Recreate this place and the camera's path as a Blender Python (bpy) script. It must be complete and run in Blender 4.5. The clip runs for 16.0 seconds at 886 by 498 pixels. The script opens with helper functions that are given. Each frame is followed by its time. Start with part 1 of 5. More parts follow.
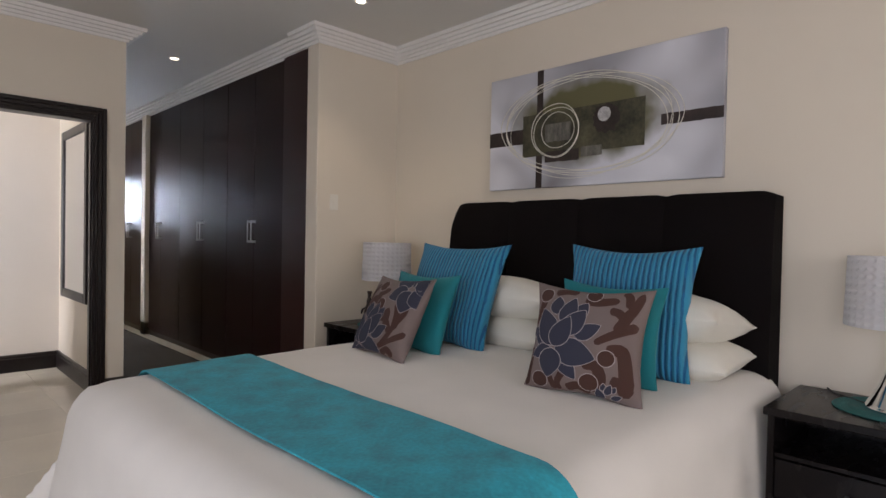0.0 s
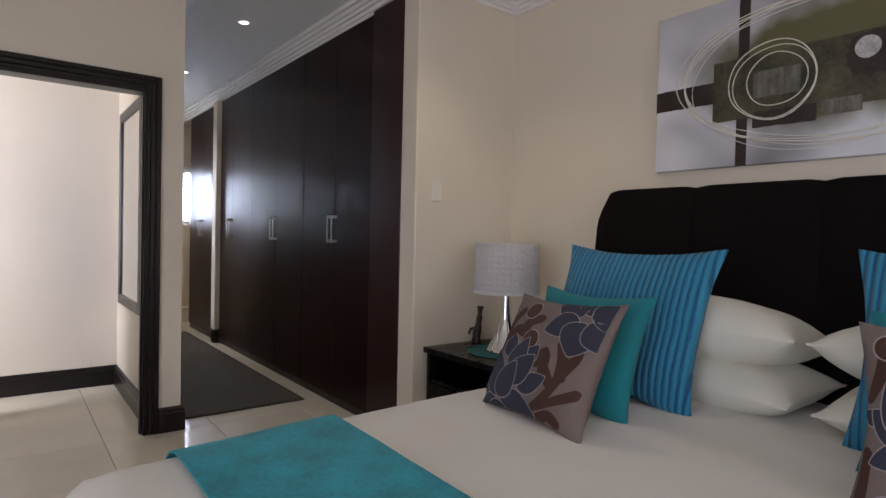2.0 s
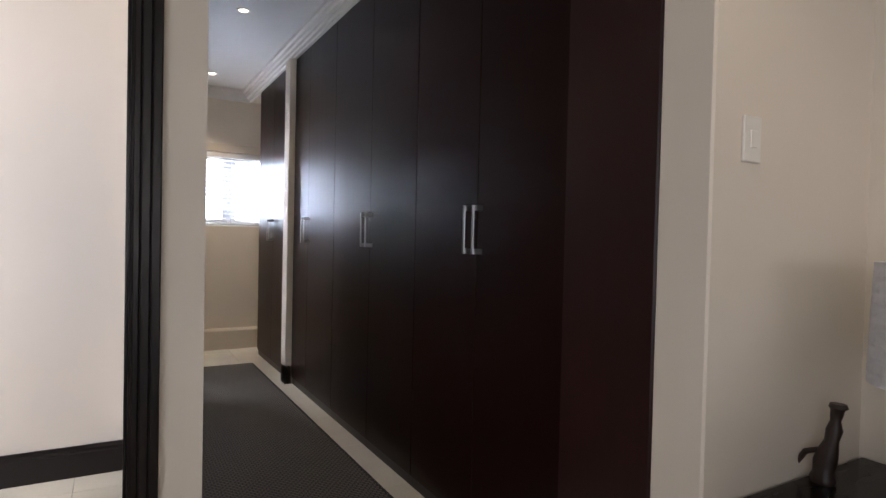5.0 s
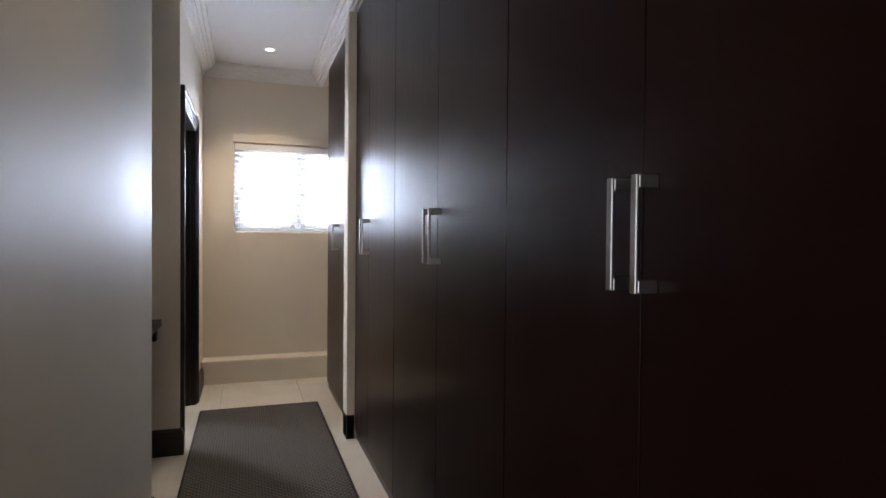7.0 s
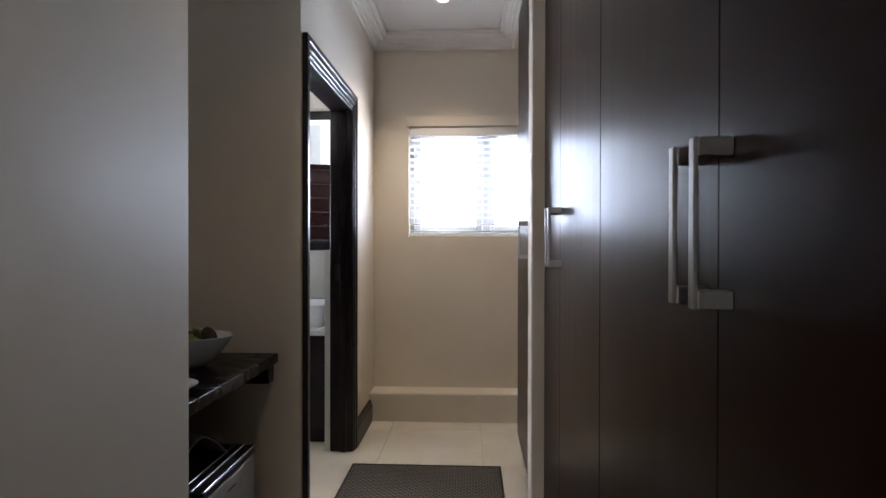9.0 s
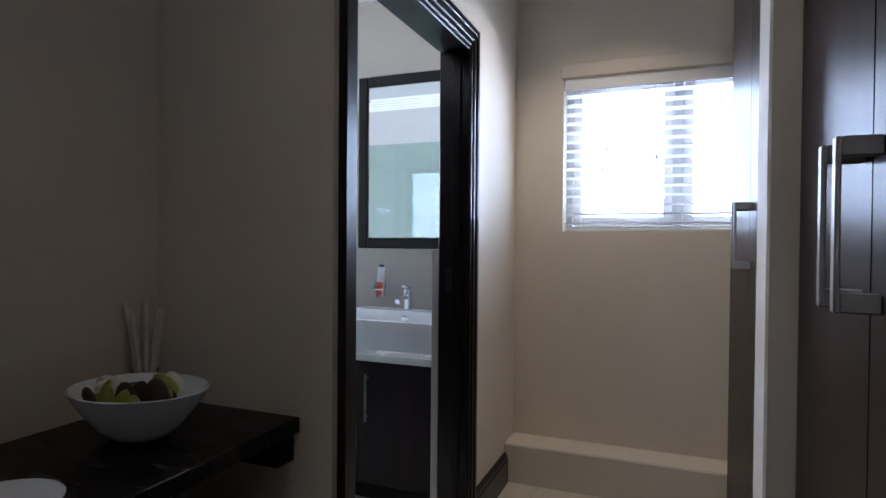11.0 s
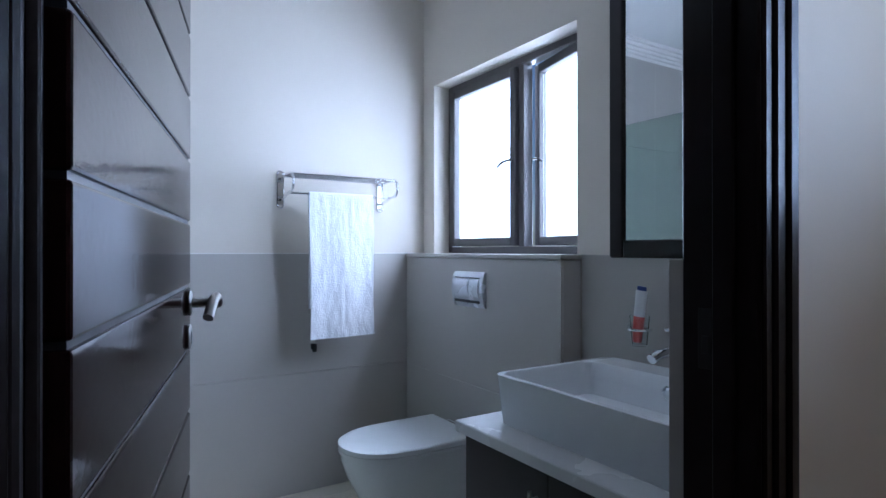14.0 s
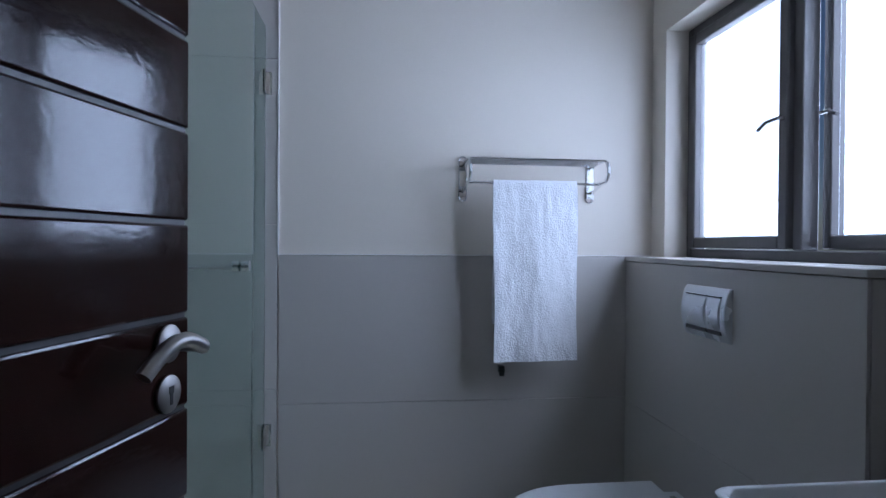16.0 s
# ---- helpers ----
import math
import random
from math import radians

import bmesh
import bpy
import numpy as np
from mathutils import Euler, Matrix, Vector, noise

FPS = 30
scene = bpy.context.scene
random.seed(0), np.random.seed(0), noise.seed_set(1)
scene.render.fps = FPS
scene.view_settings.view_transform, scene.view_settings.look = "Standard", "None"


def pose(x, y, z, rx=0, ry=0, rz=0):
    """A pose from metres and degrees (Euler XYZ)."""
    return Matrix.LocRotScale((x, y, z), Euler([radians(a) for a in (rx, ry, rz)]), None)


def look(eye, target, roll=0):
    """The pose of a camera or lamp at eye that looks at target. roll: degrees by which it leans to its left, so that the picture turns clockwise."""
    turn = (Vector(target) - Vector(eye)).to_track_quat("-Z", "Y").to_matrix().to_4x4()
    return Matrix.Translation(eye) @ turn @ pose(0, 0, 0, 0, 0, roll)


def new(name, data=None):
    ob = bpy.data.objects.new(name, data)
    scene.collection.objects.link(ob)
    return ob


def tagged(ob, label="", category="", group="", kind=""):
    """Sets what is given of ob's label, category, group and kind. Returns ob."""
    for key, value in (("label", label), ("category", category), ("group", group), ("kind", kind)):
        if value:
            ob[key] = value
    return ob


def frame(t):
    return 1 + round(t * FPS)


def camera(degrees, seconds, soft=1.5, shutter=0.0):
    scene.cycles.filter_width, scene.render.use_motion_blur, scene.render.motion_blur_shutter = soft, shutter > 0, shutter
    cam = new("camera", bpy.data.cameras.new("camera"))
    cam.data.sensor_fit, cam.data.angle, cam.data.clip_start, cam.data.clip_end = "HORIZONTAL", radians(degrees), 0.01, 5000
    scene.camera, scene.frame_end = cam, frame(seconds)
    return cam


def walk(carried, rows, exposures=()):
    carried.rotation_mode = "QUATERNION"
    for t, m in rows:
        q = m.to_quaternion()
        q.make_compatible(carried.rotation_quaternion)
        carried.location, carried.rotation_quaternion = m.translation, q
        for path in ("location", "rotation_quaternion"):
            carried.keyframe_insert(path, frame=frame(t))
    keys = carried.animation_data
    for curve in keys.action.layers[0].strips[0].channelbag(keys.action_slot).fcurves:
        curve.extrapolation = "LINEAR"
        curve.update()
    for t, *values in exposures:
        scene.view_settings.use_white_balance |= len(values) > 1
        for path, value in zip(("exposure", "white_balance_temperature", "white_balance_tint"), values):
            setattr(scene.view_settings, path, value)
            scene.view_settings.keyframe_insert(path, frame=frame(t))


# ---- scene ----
cam = camera(75.4, 16.0)
PATH = [
    (0, (0.219, -0.133, 1.225), (1.619, 1.295, 1.190), 1.1),
    (0.5, (0.330, 0.074, 1.196), (1.697, 1.534, 1.170), 1.2),
    (1, (0.420, 0.300, 1.217), (1.752, 1.791, 1.182), 1.4),
    (1.5, (0.557, 0.573, 1.208), (1.842, 2.104, 1.173), 1.3),
    (2, (0.650, 0.851, 1.221), (1.868, 2.437, 1.178), 1.3),
    (2.5, (0.718, 1.165, 1.224), (1.883, 2.790, 1.182), 1.5),
    (3, (0.804, 1.468, 1.219), (1.929, 3.121, 1.179), 1.5),
    (3.5, (0.894, 1.755, 1.221), (1.981, 3.433, 1.180), 1.5),
    (4, (0.989, 2.051, 1.217), (2.044, 3.749, 1.176), 1.5),
    (6.5, (1.758, 3.511, 1.239), (2.549, 5.348, 1.205), 0.7),
    (7, (1.895, 3.773, 1.246), (2.544, 5.665, 1.213), 0.5),
    (7.5, (2.028, 4.066, 1.259), (2.485, 6.013, 1.225), 0.3),
    (8, (2.099, 4.377, 1.249), (2.394, 6.355, 1.223), 0.2),
    (8.5, (2.193, 4.699, 1.242), (2.298, 6.696, 1.218), 0.2),
    (9, (2.241, 5.007, 1.233), (2.145, 7.004, 1.218), 0.1),
    (9.5, (2.269, 5.319, 1.237), (2.000, 7.301, 1.225), 0.1),
    (12, (2.336, 6.626, 1.234), (1.287, 8.328, 1.206), 0.5),
    (12.5, (2.271, 6.892, 1.225), (1.060, 8.484, 1.210), 0.4),
    (13, (2.171, 7.154, 1.219), (0.784, 8.595, 1.216), 0.2),
    (13.5, (2.075, 7.336, 1.218), (0.539, 8.617, 1.215), 0.0),
    (14, (2.021, 7.501, 1.215), (0.330, 8.570, 1.221), -0.0),
    (14.5, (1.954, 7.628, 1.219), (0.141, 8.472, 1.220), -0.2),
    (15, (1.844, 7.781, 1.215), (-0.056, 8.405, 1.220), -0.2),
    (15.5, (1.688, 7.902, 1.217), (-0.266, 8.326, 1.221), -0.0),
    (16, (1.548, 7.994, 1.247), (-0.439, 8.215, 1.230), 0.4),
]
EXPOSURES = [(0.0, -0.13, 6250, 19), (4.0, -0.02, 6050, 19), (6.5, 0.15, 6150, 18), (8.0, 0.1, 6100, 18), (9.5, -0.2, 6000, 18), (12.0, -0.6, 5000, 17), (12.5, -0.45, 4850, 17), (13.5, -1.3, 4900, 16), (14.5, -1.72, 5120, 17), (16.0, -2.3, 5150, 18)]
walk(cam, [(t, look(eye, target, roll)) for t, eye, target, roll in PATH], EXPOSURES)


# ---------- world and light ----------
world = bpy.data.worlds.new("world")
scene.world = world
world.use_nodes = True
_sky = world.node_tree.nodes.new("ShaderNodeTexSky")
_sky.sky_type, _sky.sun_disc, _sky.sun_elevation, _sky.sun_rotation = "NISHITA", False, radians(50), radians(200)
world.node_tree.links.new(_sky.outputs[0], world.node_tree.nodes["Background"].inputs[0])
world.node_tree.nodes["Background"].inputs[1].default_value = 0.12


def lamp(name, kind, m, energy, color=(1, 1, 1), size=(1, 1), spot=100):
    data = bpy.data.lights.new(name, kind)
    data.energy, data.color = energy, color
    if kind == "AREA":
        data.shape, data.size, data.size_y = "RECTANGLE", *size
    if kind == "SPOT":
        data.spot_size, data.spot_blend, data.shadow_soft_size = radians(spot), 0.8, 0.03
    if kind == "SUN":
        data.angle = radians(0.5)
    ob = new(name, data)
    ob.matrix_world = m
    return ob


DAY = (0.86, 0.93, 1.0)
lamp("sun", "SUN", look((6, 30, 40), (0, 0, 0)), 2.5, (1, 0.95, 0.88))
lamp("daylight_bathroom", "AREA", look((-0.55, 9.58, 1.78), (-0.55, 5, 0.85)), 790, (0.84, 0.92, 1.0), (3.2, 1.4))
lamp("daylight_passage", "AREA", look((2.35, 9.50, 1.75), (2.35, 5, 1.1)), 205, (0.76, 0.88, 1.0), (1.7, 1.2))
lamp("daylight_bedroom_west", "AREA", look((-2.55, -0.2, 1.25), (3, -0.2, 0.9)), 72, (0.93, 0.96, 1.0), (3.6, 2.0))
lamp("daylight_bedroom_south", "AREA", look((0.9, -2.85, 1.5), (0.9, 3, 1.0)), 28, (1.0, 0.96, 0.9), (2.4, 1.3))
lamp("daylight_lobby", "AREA", look((-1.2, 5.35, 1.45), (3, 5.35, 1.1)), 60, (0.94, 0.97, 1.0), (0.95, 1.3))


# ---------- materials ----------
def mat(name, color, rough=0.6, metal=0.0, vary=0.06, scale=6.0, bump=0.0, fine=120.0, stretch=(1, 1, 1), spec=0.5, per_piece=0.0, sheen=0.0, coat=0.0, rvary=0.08):
    m = bpy.data.materials.new(name)
    m.use_nodes = True
    n, l = m.node_tree.nodes, m.node_tree.links
    b = n["Principled BSDF"]
    b.inputs["Roughness"].default_value, b.inputs["Metallic"].default_value = rough, metal
    b.inputs["Specular IOR Level"].default_value = spec
    b.inputs["Sheen Weight"].default_value = sheen
    b.inputs["Coat Weight"].default_value = coat
    b.inputs["Coat Roughness"].default_value = 0.08
    co = n.new("ShaderNodeTexCoord")
    mp = n.new("ShaderNodeMapping")
    mp.inputs["Scale"].default_value = stretch
    l.new(co.outputs["Object"], mp.inputs[0])
    big, small = n.new("ShaderNodeTexNoise"), n.new("ShaderNodeTexNoise")
    for t, s in ((big, scale), (small, fine)):
        t.inputs["Scale"].default_value, t.inputs["Detail"].default_value = s, 4
        l.new(mp.outputs[0], t.inputs["Vector"])
    mix = n.new("ShaderNodeMath")
    mix.operation = "MULTIPLY_ADD"
    mix.inputs[1].default_value = 0.5
    l.new(small.outputs["Fac"], mix.inputs[0])
    l.new(big.outputs["Fac"], mix.inputs[2])
    ramp = n.new("ShaderNodeMapRange")
    ramp.inputs[1].default_value, ramp.inputs[2].default_value = 0.35, 1.15
    ramp.inputs[3].default_value, ramp.inputs[4].default_value = 1 - vary * 1.6, 1 + vary * 1.6
    l.new(mix.outputs[0], ramp.inputs[0])
    hsv = n.new("ShaderNodeHueSaturation")
    hsv.inputs["Color"].default_value = (*color, 1)
    last = ramp.outputs[0]
    if per_piece:
        info, mr, mul = n.new("ShaderNodeObjectInfo"), n.new("ShaderNodeMapRange"), n.new("ShaderNodeMath")
        mr.inputs[3].default_value, mr.inputs[4].default_value = 1 - per_piece, 1 + per_piece
        mul.operation = "MULTIPLY"
        l.new(info.outputs["Random"], mr.inputs[0])
        l.new(mr.outputs[0], mul.inputs[0])
        l.new(last, mul.inputs[1])
        last = mul.outputs[0]
    l.new(last, hsv.inputs["Value"])
    l.new(hsv.outputs[0], b.inputs["Base Color"])
    rr = n.new("ShaderNodeMapRange")
    rr.inputs[1].default_value, rr.inputs[2].default_value = 0.3, 0.7
    rr.inputs[3].default_value, rr.inputs[4].default_value = max(0.02, rough - rvary), min(1, rough + rvary)
    l.new(big.outputs["Fac"], rr.inputs[0])
    l.new(rr.outputs[0], b.inputs["Roughness"])
    if bump:
        bp = n.new("ShaderNodeBump")
        bp.inputs["Strength"].default_value, bp.inputs["Distance"].default_value = bump, 0.004
        l.new(small.outputs["Fac"], bp.inputs["Height"])
        l.new(bp.outputs[0], b.inputs["Normal"])
    return m


def wave_bump(m, scale, axis="X", strength=0.4, distance=0.004, tint=None, sharp=0.5):
    """Ribs across a surface, with a second colour in the troughs if given."""
    n, l = m.node_tree.nodes, m.node_tree.links
    b = n["Principled BSDF"]
    co = next(x for x in n if x.type == "TEX_COORD")
    w = n.new("ShaderNodeTexWave")
    w.bands_direction, w.wave_profile = axis, "SIN"
    w.inputs["Scale"].default_value, w.inputs["Distortion"].default_value, w.inputs["Detail"].default_value = scale, 0.6, 1
    w.inputs["Detail Scale"].default_value = 2
    l.new(co.outputs["Object"], w.inputs["Vector"])
    bp = n.new("ShaderNodeBump")
    bp.inputs["Strength"].default_value, bp.inputs["Distance"].default_value = strength, distance
    l.new(w.outputs["Fac"], bp.inputs["Height"])
    if b.inputs["Normal"].links:
        l.new(b.inputs["Normal"].links[0].from_socket, bp.inputs["Normal"])
    l.new(bp.outputs[0], b.inputs["Normal"])
    if tint:
        old = b.inputs["Base Color"].links[0].from_socket
        mx, rg = n.new("ShaderNodeMixRGB"), n.new("ShaderNodeMapRange")
        rg.inputs[1].default_value, rg.inputs[2].default_value = sharp, sharp + 0.25
        l.new(w.outputs["Fac"], rg.inputs[0])
        l.new(rg.outputs[0], mx.inputs[0])
        l.new(old, mx.inputs[1])
        mx.inputs[2].default_value = (*tint, 1)
        l.new(mx.outputs[0], b.inputs["Base Color"])
    return m


def glow(name, color, strength):
    m = mat(name, color)
    b = m.node_tree.nodes["Principled BSDF"]
    b.inputs["Emission Color"].default_value, b.inputs["Emission Strength"].default_value = (*color, 1), strength
    return m


def glass(name, color, rough=0.0):
    m = bpy.data.materials.new(name)
    m.use_nodes = True
    b = m.node_tree.nodes["Principled BSDF"]
    b.inputs["Base Color"].default_value, b.inputs["Roughness"].default_value = (*color, 1), rough
    b.inputs["Transmission Weight"].default_value, b.inputs["IOR"].default_value = 1.0, 1.45
    return m


PAINT = mat("cream_wall_paint", (0.73, 0.655, 0.545), 0.50, spec=0.32, vary=0.03, scale=1.5, bump=0.06, fine=260)
# Same cream paint, its colour whitened to carry the lobby's daylight.
DAYLITPAINT = mat("cream_paint_whitened_for_daylight", (0.78, 0.725, 0.655), 0.50, spec=0.32, vary=0.03, scale=1.5, bump=0.06, fine=260)
BATHPAINT = mat("pale_bathroom_paint", (0.70, 0.645, 0.565), 0.6, vary=0.03, scale=1.5, bump=0.06, fine=260)
CEIL = mat("ceiling_paint", (0.70, 0.69, 0.67), 0.8, vary=0.02, scale=1.2, bump=0.05, fine=200)
CORNICE = mat("white_cornice_paint", (0.80, 0.78, 0.75), 0.6, vary=0.02)
WOOD = mat("espresso_veneer", (0.013, 0.0036, 0.0028), 0.31, vary=0.08, scale=2.5, bump=0.0, fine=40, stretch=(8, 8, 0.6), spec=0.115, per_piece=0.05, rvary=0.015)
# Wardrobe veneer with the bedroom window's light on its end put into the colour.
LITWOOD = mat("red_brown_veneer_lightened_for_window", (0.024, 0.0070, 0.0062), 0.32, vary=0.12, scale=2.5, bump=0.0, fine=40, stretch=(8, 8, 0.6), spec=0.30, rvary=0.02)
TRIM = mat("dark_stained_trim", (0.009, 0.0055, 0.0055), 0.30, vary=0.15, scale=4, bump=0.04, fine=40, stretch=(6, 6, 1), spec=0.35, rvary=0.02)
DOORWOOD = mat("varnished_mahogany", (0.012, 0.0042, 0.0034), 0.10, vary=0.22, scale=3, bump=0.05, fine=55, stretch=(1, 1.6, 1.6), spec=0.27, per_piece=0.10, rvary=0.03)
BLACKWOOD = mat("black_brown_lacquer", (0.007, 0.0052, 0.0052), 0.27, vary=0.10, scale=5, bump=0.0, fine=60, stretch=(1, 3, 1), spec=0.18, rvary=0.02)
STEEL = mat("brushed_steel", (0.36, 0.345, 0.33), 0.33, 1.0, vary=0.03, scale=6, fine=60, rvary=0.02)
DULL = mat("dull_steel", (0.05, 0.047, 0.047), 0.5, 0.8)
CHROME = mat("chrome", (0.80, 0.81, 0.83), 0.07, 1.0, vary=0.02, rvary=0.03)
TILE = mat("polished_cream_floor_tile", (0.72, 0.66, 0.54), 0.10, vary=0.05, scale=3, fine=60, per_piece=0.03, rvary=0.04)
GROUT = mat("grey_grout", (0.47, 0.43, 0.36), 0.9)
BATHTILE = mat("taupe_wall_tile", (0.47, 0.445, 0.41), 0.30, vary=0.018, scale=2.5, fine=90, per_piece=0.02, rvary=0.015)
DUVET = mat("white_cotton", (0.80, 0.76, 0.70), 0.85, vary=0.03, scale=5, bump=0.12, fine=500, sheen=0.2)
PILLOW = mat("cream_pillow_cotton", (0.82, 0.78, 0.68), 0.85, vary=0.03, scale=6, bump=0.12, fine=400, sheen=0.2)
RUNNER = mat("turquoise_crushed_velvet", (0.016, 0.32, 0.41), 0.75, vary=0.34, scale=9, bump=0.3, fine=75, sheen=0.08)
TEAL = mat("teal_cushion_cloth", (0.006, 0.20, 0.235), 0.85, vary=0.10, scale=6, bump=0.2, fine=500, sheen=0.05)
STRIPE = wave_bump(mat("blue_ribbed_velvet", (0.004, 0.105, 0.245), 0.75, vary=0.35, scale=14, bump=0.3, fine=90, sheen=0.08), 13.0, "X", 1.0, 0.009, (0.028, 0.26, 0.43), 0.16)
TAUPE = mat("taupe_woven_cushion", (0.185, 0.140, 0.128), 0.9, vary=0.10, scale=8, bump=0.3, fine=700)
NAVY = mat("slate_navy_woven", (0.032, 0.034, 0.056), 0.9, vary=0.12, scale=10, bump=0.3, fine=700)
BROWN = mat("brown_woven", (0.062, 0.026, 0.018), 0.9, vary=0.12, scale=10, bump=0.3, fine=700)
PALE = mat("pale_thread", (0.36, 0.31, 0.30), 0.9, vary=0.08, bump=0.3, fine=700)
HEADBOARD = mat("dark_brown_suede", (0.006, 0.0042, 0.0042), 0.9, vary=0.25, scale=4, bump=0.2, fine=300, spec=0.12)
SHADE = mat("white_waffle_shade", (0.88, 0.87, 0.88), 0.8, vary=0.02)
RUG = mat("charcoal_woven_rug", (0.030, 0.026, 0.022), 0.95, vary=0.25, scale=3, bump=0.4, fine=250)
def dash_weave(m, wide, high, light):
    """Rows of short raised stitches in a lighter yarn, each row shifted by half a stitch."""
    n, l = m.node_tree.nodes, m.node_tree.links
    b = n["Principled BSDF"]
    co = next(x for x in n if x.type == "TEX_COORD")
    w = n.new("ShaderNodeTexBrick")
    w.inputs["Scale"].default_value, w.inputs["Mortar Size"].default_value, w.inputs["Mortar Smooth"].default_value = 1.0, high * 0.30, 0.6
    w.inputs["Brick Width"].default_value, w.inputs["Row Height"].default_value = wide, high
    l.new(co.outputs["Object"], w.inputs["Vector"])
    mx, bp = n.new("ShaderNodeMixRGB"), n.new("ShaderNodeBump")
    l.new(w.outputs["Fac"], mx.inputs[0])
    mx.inputs[1].default_value = (*light, 1)
    l.new(b.inputs["Base Color"].links[0].from_socket, mx.inputs[2])
    l.new(mx.outputs[0], b.inputs["Base Color"])
    bp.invert = True
    bp.inputs["Strength"].default_value, bp.inputs["Distance"].default_value = 0.8, 0.005
    l.new(w.outputs["Fac"], bp.inputs["Height"])
    l.new(b.inputs["Normal"].links[0].from_socket, bp.inputs["Normal"])
    l.new(bp.outputs[0], b.inputs["Normal"])


dash_weave(RUG, 0.030, 0.017, (0.150, 0.126, 0.094))
RUGEDGE = mat("dark_rug_binding", (0.035, 0.030, 0.026), 0.95, vary=0.2, scale=12, bump=0.4, fine=250)
CERAMIC = mat("white_ceramic", (0.80, 0.82, 0.83), 0.10, vary=0.015, rvary=0.03)
STONE = mat("white_engineered_stone", (0.74, 0.74, 0.73), 0.25, vary=0.04, fine=300)
VANITY = mat("dark_vanity_veneer", (0.016, 0.010, 0.013), 0.35, vary=0.25, scale=3, bump=0.06, fine=40, stretch=(8, 8, 0.8), spec=0.25, rvary=0.02)
WINFRAME = mat("bronze_window_frame", (0.055, 0.050, 0.048), 0.4, vary=0.05)
# Frame colour paled to stand for daylight glare through the blind.
GLAREFRAME = mat("window_frame_paled_for_glare", (0.55, 0.55, 0.54), 0.5, vary=0.03)
BLIND = mat("white_blind_slat", (0.86, 0.85, 0.84), 0.45, vary=0.02)
PANE = glass("window_glass", (0.98, 0.99, 1.0))
SHOWERGLASS = glass("shower_glass", (0.54, 0.67, 0.62))
CLEAR = glass("clear_glass", (0.95, 0.97, 0.97))
MIRROR = mat("mirror_glass", (0.86, 0.88, 0.88), 0.02, 1.0, vary=0.0, rvary=0.0)
TOWEL = mat("white_terry_towel", (0.82, 0.83, 0.86), 0.95, vary=0.05, scale=20, bump=0.9, fine=150)
PLASTIC = mat("white_switch_plastic", (0.78, 0.74, 0.66), 0.4, vary=0.01)
SATIN = mat("satin_chrome_plastic", (0.78, 0.80, 0.84), 0.25, 0.35, vary=0.03)
BLACK = mat("black_plastic", (0.012, 0.012, 0.013), 0.4)
BRONZE = mat("dark_carved_wood", (0.030, 0.017, 0.012), 0.4, vary=0.3, scale=20)
WEAVE = mat("teal_woven_grass", (0.010, 0.13, 0.13), 0.7, vary=0.30, scale=40, bump=0.6, fine=200)
RED = mat("red_gel", (0.75, 0.10, 0.08), 0.3)
BLUECAP = mat("blue_print", (0.03, 0.06, 0.25), 0.4)
WHITEPL = mat("white_tube_plastic", (0.80, 0.80, 0.80), 0.35)
LIME = mat("green_dried_pod", (0.30, 0.33, 0.06), 0.7, vary=0.3, scale=20)
BARK = mat("brown_dried_pod", (0.060, 0.035, 0.025), 0.8, vary=0.3, scale=30)
SHELL = mat("white_pebble", (0.74, 0.71, 0.66), 0.5, vary=0.08, scale=20)
FRIDGE = mat("silver_fridge_steel", (0.42, 0.43, 0.45), 0.35, 0.6, vary=0.05)
CANVAS = mat("silver_grey_canvas", (0.46, 0.46, 0.50), 0.6, vary=0.10, scale=2.2, bump=0.12, fine=30)


